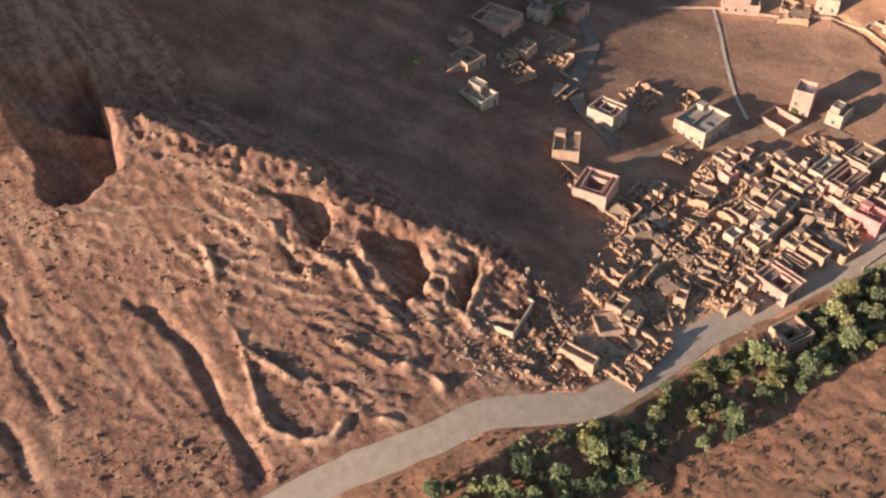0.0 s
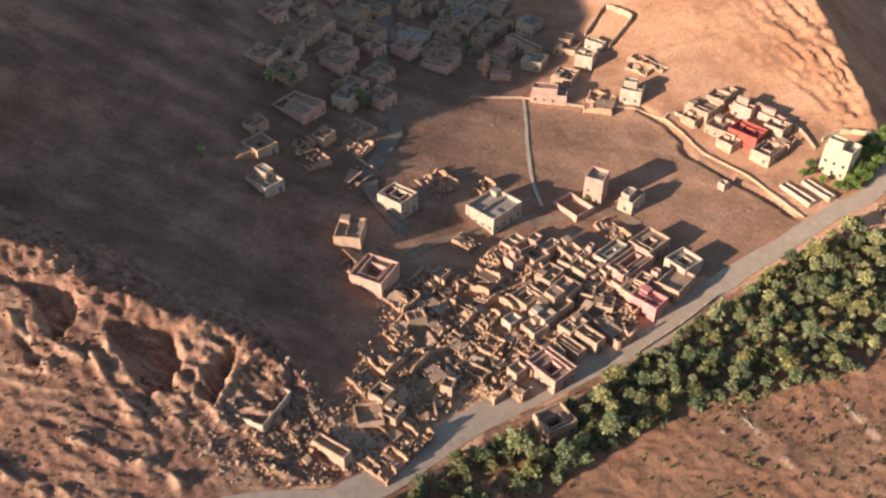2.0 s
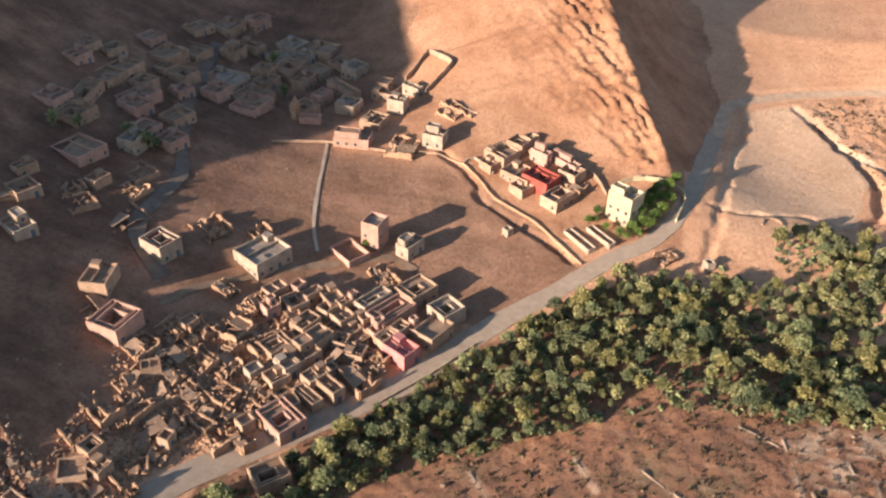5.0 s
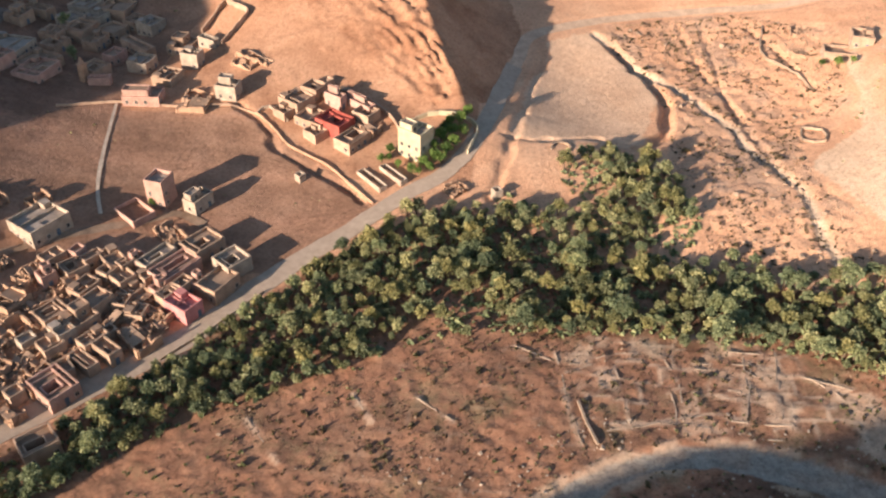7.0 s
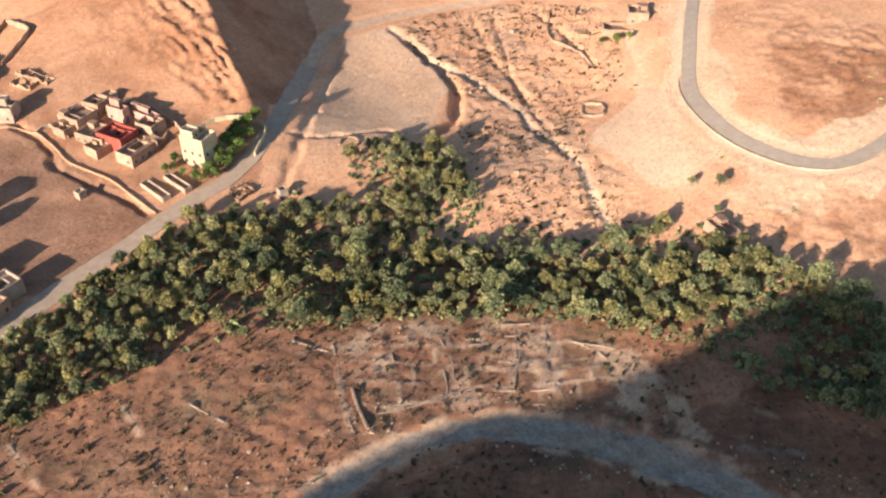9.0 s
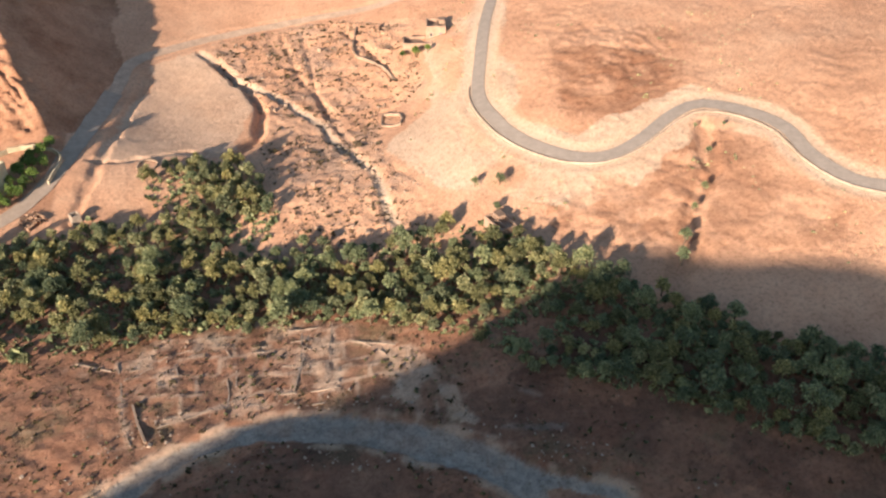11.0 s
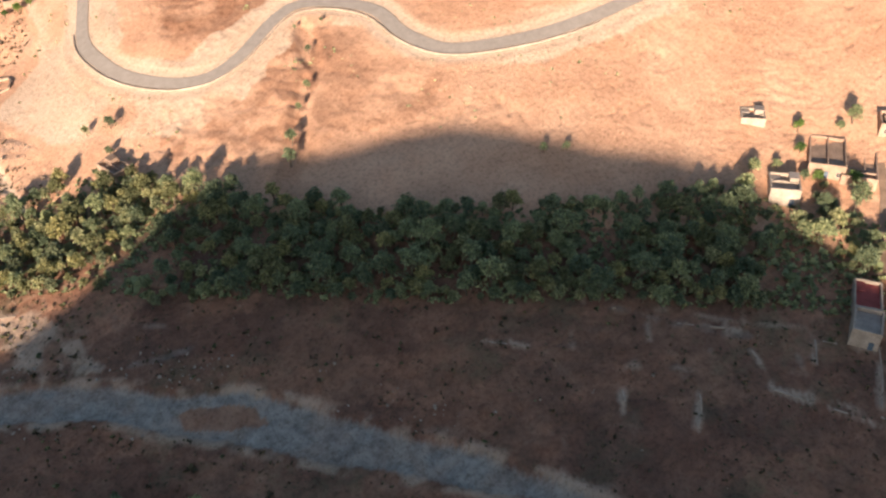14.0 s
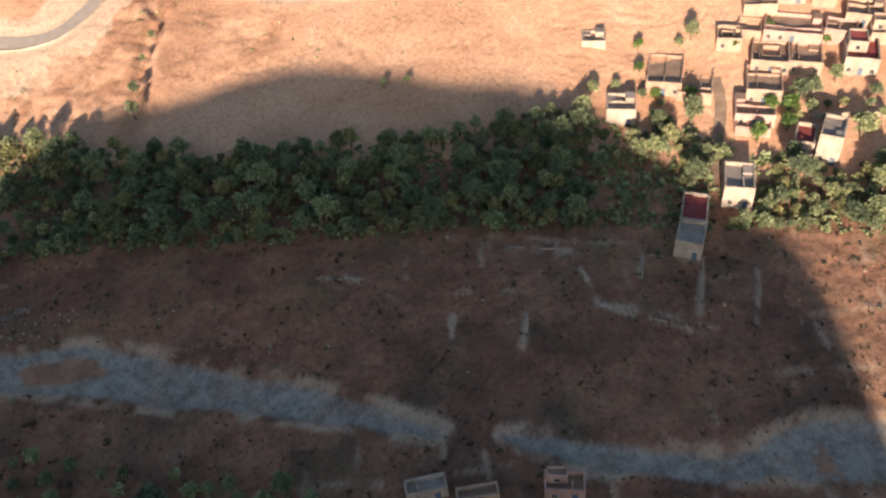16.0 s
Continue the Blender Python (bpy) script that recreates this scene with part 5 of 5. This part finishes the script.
def sow(area, gap, count, dark, bare=0.33):
    seed = int(abs(area[0][0]) * 7 + count)
    r, nr = random.Random(seed), np.random.RandomState(seed)
    xs, ys = [p[0] for p in area], [p[1] for p in area]
    cx, cy = nr.uniform(min(xs), max(xs), count * 40), nr.uniform(min(ys), max(ys), count * 40)
    good = inside(area, cx, cy) & ~inside([(342, 94), (357, 90), (351, 81), (342, 75), (327, 81)], cx, cy) & ~inside([(132, 240), (146, 249), (149, 236), (140, 225), (131, 229)], cx, cy) & ~inside([(159, 220), (172, 226), (173, 212), (163, 208)], cx, cy) & ~inside([(347, 137), (365, 138), (374, 122), (364, 111), (356, 114), (347, 116)], cx, cy) & (fbm(cx / 11 + 9, cy / 11, 3) > bare) & (along(ROAD, cx, cy)[0] > 5.0)
    shade = fbm(cx / 26, cy / 26 + 4, 2)
    done = 0
    for x, y, f in zip(cx[good], cy[good], shade[good]):
        if done >= count:
            break
        if any((x - a) ** 2 + (y - b) ** 2 < gap * gap for a, b in spots):
            continue
        if any((x - a) ** 2 + (y - b) ** 2 < (c * 1.5 + 2.2) ** 2 for a, b, c in built):
            continue
        spots.append((x, y))
        pick = r.random() - 0.7 * (f - 0.47)
        key = "b" if pick < dark else "a" if pick < dark + (1 - dark) * 0.5 else "o"
        if r.random() < 0.15 + 0.3 * dark:
            key = "f" if r.random() < 0.55 else "y"
        if count_of[key] > 330:
            key = min(count_of, key=count_of.get)
        count_of[key] += 1
        plant({"o": OLIVE, "b": BROAD, "a": ALMOND, "f": FIG, "y": YOUNG}[key], float(x), float(y), 0, r.choice((0.6, 0.75, 0.85, 1.0, 1.2)), r)
        done += 1


sow(GROVE_A, 2.1, 700, 0.16, 0.34)
sow(GROVE_B, 2.1, 720, 0.3, 0.27)
sow([(170, 208), (184, 206), (184, 184), (171, 184)], 2.2, 40, 0.25, 0.0)
sow([(163, 204), (178, 211), (207, 199), (201, 171), (180, 181), (161, 180)], 2.6, 90, 0.2, 0.3)
sow([(166, 206), (186, 201), (205, 205), (206, 186), (189, 179), (171, 186)], 3.0, 45, 0.25, 0.3)
sow([(352, 122), (366, 118), (392, 108), (410, 116), (420, 70), (398, 62), (386, 66), (362, 66), (350, 84)], 3.2, 60, 0.35, 0.3)
sow([(-34, 84), (0, 107), (26, 131), (44, 152), (50, 148), (30, 124), (4, 96), (-24, 76)], 2.2, 90, 0.35)
sow([(196, 112), (212, 104), (236, 82), (252, 66), (244, 56), (222, 80), (196, 100)], 3.0, 45, 0.5)
for x, y, g in ((100, 250, 1.0), (102, 254, 1.1), (105, 257, 1.0), (107, 262, 1.0), (109, 266, 0.9), (101, 246, 1.0), (98, 243.5, 0.9), (95, 241, 0.8), (104, 249, 1.0), (103, 259, 0.9), (88, 249, 0.8), (86, 245, 0.7), (106, 252, 1.0), (103, 246, 0.8), (108, 258, 0.9), (100, 242, 0.7), (97, 240, 0.6), (88, 246, 0.6), (91, 243, 0.6), (104, 262, 0.8), (384, 82, 1.2), (380, 79, 1.0), (381, 85, 1.0),
                (373, 81, 1.1), (366, 112, 0.7), (370, 117, 0.7), (364, 104, 0.7), (370, 99, 0.9), (388, 103, 0.7), (404, 90, 0.6), (28, 221, 0.6), (398, 102, 0.6), (222, 297, 0.8), (226, 296, 0.6), (218, 299, 0.6)):
    plant(FRESH, x, y, 0, g)
for x, y, g in ((-43, 238, 0.9), (-50, 240, 0.8), (-63, 236, 0.9), (-68, 232, 0.8), (-22, 292, 0.9), (-34, 315, 1.0), (-41, 239, 0.7), (-70, 190, 0.7), (230, 213, 0.6), (224, 216, 0.5), (227, 204, 0.6), (283, 214, 0.3),
                (282, 203, 0.35), (276, 191, 0.5), (271, 185, 0.4), (265, 176, 0.8), (262, 170, 0.9), (317, 137, 0.5), (312, 139, 0.45), (290, 212, 0.3)):
    plant(BROAD, x, y, 0, g)

# ---- walls across the land, shrubs, stones ----
def low_wall(name, line, tall, thick, mat, label, piece=4, gaps=0.0):
    top = tagged(new(name), label, "wall", "boundary walls")
    pts = rounded(line, 2.5)
    co = np.array(pts)
    zs = detail(co[:, 0], co[:, 1])
    top.matrix_basis = pose(pts[0][0], pts[0][1], zs[0])
    for k in range(0, len(pts) - 1, piece):
        bm = bmesh.new()
        run = list(zip(pts[k:k + piece + 1], zs[k:k + piece + 1]))
        for ((ax, ay), az), ((bx, by), bz) in zip(run, run[1:]):
            o = Vector((pts[0][0], pts[0][1]))
            wall_run(bm, Vector((ax, ay)) - o, Vector((bx, by)) - o, min(az, bz) - zs[0] - 0.8, [az - zs[0] + tall * rng.uniform(0.75, 1.1), bz - zs[0] + tall * rng.uniform(0.75, 1.1)], thick)
        if k == 0 or rng.random() > gaps:
            part("stretch", bm, mat, top)
        else:
            bm.free()


low_wall("plot_wall", [(-14, 260), (2, 266.5), (21, 266), (39, 268)], 0.9, 0.4, wall_tan, "low pale wall along the top of the bare plot")
low_wall("plot_wall", [(16, 310), (18.5, 317), (21, 324), (26, 320), (31, 316), (28, 309), (25, 302)], 1.9, 0.45, wall_tan, "tan wall round an empty hillside plot")
low_wall("plot_wall", [(39, 268), (46, 264), (54, 256), (58, 251), (71, 243), (79, 235), (86, 228)], 0.7, 0.35, wall_mud, "low pale wall along the foot of the terraces")
low_wall("terrace_wall", [(46, 264), (49, 267), (56, 261)], 1.0, 0.4, wall_white, "short pale terrace wall")
low_wall("garden_wall", [(92, 262), (97, 266), (104, 266), (112, 262), (110, 250)], 1.6, 0.4, wall_cream, "cream wall round the villa garden")
low_wall("garden_wall", [(78, 272), (86, 265), (90, 258)], 1.2, 0.35, wall_tan, "tan wall climbing behind the red house")
low_wall("street_wall", [(386, 78), (396, 68), (408, 56), (420, 44)], 1.6, 0.4, wall_white, "long pale wall beside the grove")
low_wall("ruined_fold", [(207, 270), (212, 267), (211, 260), (206, 263), (207, 270)], 0.8, 0.5, stone_mat, "small ruined stone fold in the dry wash")
low_wall("stone_ring", [(133.6, 253.5), (134.6, 256.8), (137.5, 257.6), (139.4, 255.2), (138.2, 252.2)], 0.6, 0.45, stone_mat, "broken ring of stones beside the grove", 1)
low_wall("farm_wall", [(214, 289), (210, 300), (203, 312), (206, 330)], 0.9, 0.5, stone_mat, "crumbling stone wall below the farmhouse")
low_wall("road_wall", [(46, 169.5), (56, 182), (64, 193.5)], 0.9, 0.35, wall_white, "low pale wall along the village road")
for line in FIELD_LINES:
    near_end = [line[0], ((line[0][0] + line[1][0]) / 2 + 0.4, (line[0][1] + line[1][1]) / 2 - 0.3), *line[1:]]
    low_wall("field_edge", near_end, 0.13, 0.28, dust_stone, "low dusty stone edge between small fields", 1, 0.6)
low_wall("field_wall", [(138.5, 162), (140, 156), (142, 150)], 0.5, 0.5, stone_mat, "stone-edged channel between fields")


downhill = []
for (ax, ay), (bx, by) in zip(HILL_ROAD, HILL_ROAD[2:]):
    t = Vector((bx - ax, by - ay)).normalized()
    downhill.append(((ax + bx) / 2 + t.y * 2.7, (ay + by) / 2 - t.x * 2.7))
low_wall("road_parapet", downhill[20:75:2], 0.45, 0.3, edge_mat, "low concrete parapet on the outer edge of the hill road")


def tufts(name, x, y, size, leaves, mat, seed, label):
    """Many small shrubs or tufts in one mesh."""
    nr = np.random.RandomState(seed)
    n = len(x)
    z = detail(x, y)
    c = np.repeat(np.stack([x, y, z], -1), leaves, 0)
    s = np.repeat(size, leaves) * nr.uniform(0.6, 1.2, n * leaves)
    way = nr.normal(size=(n * leaves, 3))
    way[:, 2] = np.abs(way[:, 2]) * 0.8
    way /= np.linalg.norm(way, axis=1)[:, None]
    side = np.cross(way, nr.normal(size=(n * leaves, 3)))
    side /= np.linalg.norm(side, axis=1)[:, None]
    tip = c + way * s[:, None]
    mid = c + way * s[:, None] * 0.5
    w = side * s[:, None] * 0.42
    verts = np.stack([c, mid + w, tip, mid - w], 1).reshape(-1, 3)
    faces = np.arange(n * leaves * 4).reshape(-1, 4)
    me = bpy.data.meshes.new(name)
    me.from_pydata(verts.tolist(), [], faces.tolist())
    me.materials.append(mat)
    return tagged(new(name, me), label, "shrubs", kind="stuff")


def strew(area, n, seed, thresh, scale=14.0):
    nr = np.random.RandomState(seed)
    xs, ys = [p[0] for p in area], [p[1] for p in area]
    x, y = nr.uniform(min(xs), max(xs), n), nr.uniform(min(ys), max(ys), n)
    keep = inside(area, x, y) & (fbm(x / scale, y / scale, 3) > thresh) & (along(ROAD, x, y)[0] > 4.2) & (along(HILL_ROAD, x, y)[0] > 4.0) & (bed_depth(x, y) < -0.8)
    return x[keep], y[keep], nr


x, y, nr = strew(FIELD_AREA, 15000, 3, 0.42)
sparse = (x < 205) | (nr.rand(len(x)) < 0.35)
x, y = x[sparse], y[sparse]
tufts("field_shrubs", x, y, nr.gamma(2.2, 0.15, len(x)) + 0.18, 8, leaf_dry, 4, "low dry shrubs and crops over the valley fields")
x, y, nr = strew(FIELD_AREA, 60000, 43, 0.36, 10)
tufts("field_stubble", x, y, nr.gamma(2.0, 0.09, len(x)) + 0.14, 5, leaf_dry, 44, "dry brown stalks and weeds over the fields")
x, y, nr = strew(FIELD_AREA, 9000, 13, 0.43, 18)
sparse = (x < 205) | (nr.rand(len(x)) < 0.25)
x, y = x[sparse], y[sparse]
tufts("field_bushes", x, y, nr.gamma(3.0, 0.085, len(x)) + 0.22, 12, leaf_almond, 14, "dusty green bushes dotted over the valley fields")
for area, seed in ((GROVE_A, 15), (GROVE_B, 17)):
    x, y, nr = strew(area, 15000, seed, 0.3, 9)
    tufts("undergrowth", x, y, nr.gamma(3.0, 0.17, len(x)) + 0.3, 12, leaf_green, seed + 1, "grey-green undergrowth between the trees of the grove")
x, y, nr = strew(WASH_AREA, 7000, 5, 0.38, 7)
tufts("wash_shrubs", x, y, nr.gamma(2.2, 0.11, len(x)) + 0.15, 8, leaf_dry, 6, "sparse dry shrubs in the stony wash")
x, y, nr = strew([(215, 330), (280, 340), (400, 250), (420, 130), (370, 120), (330, 140), (280, 165), (236, 190), (206, 240)], 3200, 7, 0.5, 20)
tufts("hill_shrubs", x, y, nr.gamma(2.0, 0.13, len(x)) + 0.15, 7, leaf_olive, 8, "tiny scattered shrubs on the bare hill")
x, y, nr = strew(SLIDE_AREA, 26000, 9, 0.36, 12)
tufts("slope_shrubs", x, y, nr.gamma(2.0, 0.075, len(x)) + 0.1, 6, leaf_dry, 10, "dry scrub over the slipped slope")
x, y, nr = strew(PLOT_AREA, 2500, 19, 0.5, 12)
tufts("village_weeds", x, y, nr.gamma(2.0, 0.12, len(x)) + 0.12, 6, leaf_almond, 11, "sparse weeds on bare ground round the village")


def boulders(name, x, y, size, mat, seed, label):
    """Broken blocks lying about, in one mesh."""
    nr = np.random.RandomState(seed)
    n = len(x)
    z = detail(x, y)
    cube = np.array([(a, b, c) for c in (-1, 1) for a, b in ((-1, -1), (1, -1), (1, 1), (-1, 1))], float)
    pts = cube[None] * (size[:, None] * nr.uniform(0.3, 0.75, (n, 3)))[:, None] * nr.uniform(0.7, 1.1, (n, 8, 1))
    a = nr.uniform(0, 6.3, n)
    t = nr.uniform(-0.5, 0.5, n)
    ca, sa, ct, st = np.cos(a)[:, None], np.sin(a)[:, None], np.cos(t)[:, None], np.sin(t)[:, None]
    px, pz = pts[..., 0] * ct - pts[..., 2] * st, pts[..., 0] * st + pts[..., 2] * ct
    out = np.stack([px * ca - pts[..., 1] * sa + x[:, None], px * sa + pts[..., 1] * ca + y[:, None], pz + z[:, None] + 0.1 * size[:, None]], -1)
    f = np.array([(3, 2, 1, 0), (4, 5, 6, 7), (0, 1, 5, 4), (1, 2, 6, 5), (2, 3, 7, 6), (3, 0, 4, 7)])
    faces = (f[None] + 8 * np.arange(n)[:, None, None]).reshape(-1, 4)
    me = bpy.data.meshes.new(name)
    me.from_pydata(out.reshape(-1, 3).tolist(), [], faces.tolist())
    me.materials.append(mat)
    return tagged(new(name, me), label, "stones", kind="stuff")


x, y, nr = strew([(-16, 166), (-4, 184), (12, 190), (40, 192), (46, 178), (36, 162), (18, 142), (2, 124), (-14, 112), (-30, 114), (-30, 128), (-14, 136)], 11000, 21, 0.34, 9)
boulders("village_rubble", x, y, nr.gamma(2.0, 0.13, len(x)) + 0.12, rubble_mat, 22, "rubble of collapsed mud-brick houses strewn about")
x, y, nr = strew(SLIDE_AREA, 26000, 23, 0.42, 11)
boulders("slide_stones", x, y, nr.gamma(2.0, 0.1, len(x)) + 0.1, clod_mat, 24, "stones and clods strewn over the slipped slope")
x, y, nr = strew([(-44, 117), (-26, 140), (-14, 132), (-2, 122), (-12, 112), (-28, 108)], 1800, 27, 0.38, 6)
boulders("toe_blocks", x, y, nr.gamma(2.0, 0.13, len(x)) + 0.12, stone_mat, 28, "tumbled pale blocks at the toe of the slip")
x, y, nr = strew(WASH_AREA, 1800, 25, 0.4, 9)
boulders("wash_stones", x, y, nr.gamma(2.0, 0.13, len(x)) + 0.12, stone_mat, 26, "stones in the dry wash")
x, y, nr = strew(FIELD_AREA, 2500, 29, 0.48, 9)
boulders("field_stones", x, y, nr.gamma(2.0, 0.09, len(x)) + 0.08, stone_mat, 30, "pale stones along the field edges")
x, y, nr = strew([(95, 140), (128, 156), (170, 160), (205, 150), (240, 122), (270, 92), (262, 84), (225, 108), (190, 132), (160, 138), (130, 130)], 2600, 33, 0.36, 8)
boulders("river_stones", x, y, nr.gamma(2.0, 0.09, len(x)) + 0.08, edge_mat, 34, "pale stones along the river bank")
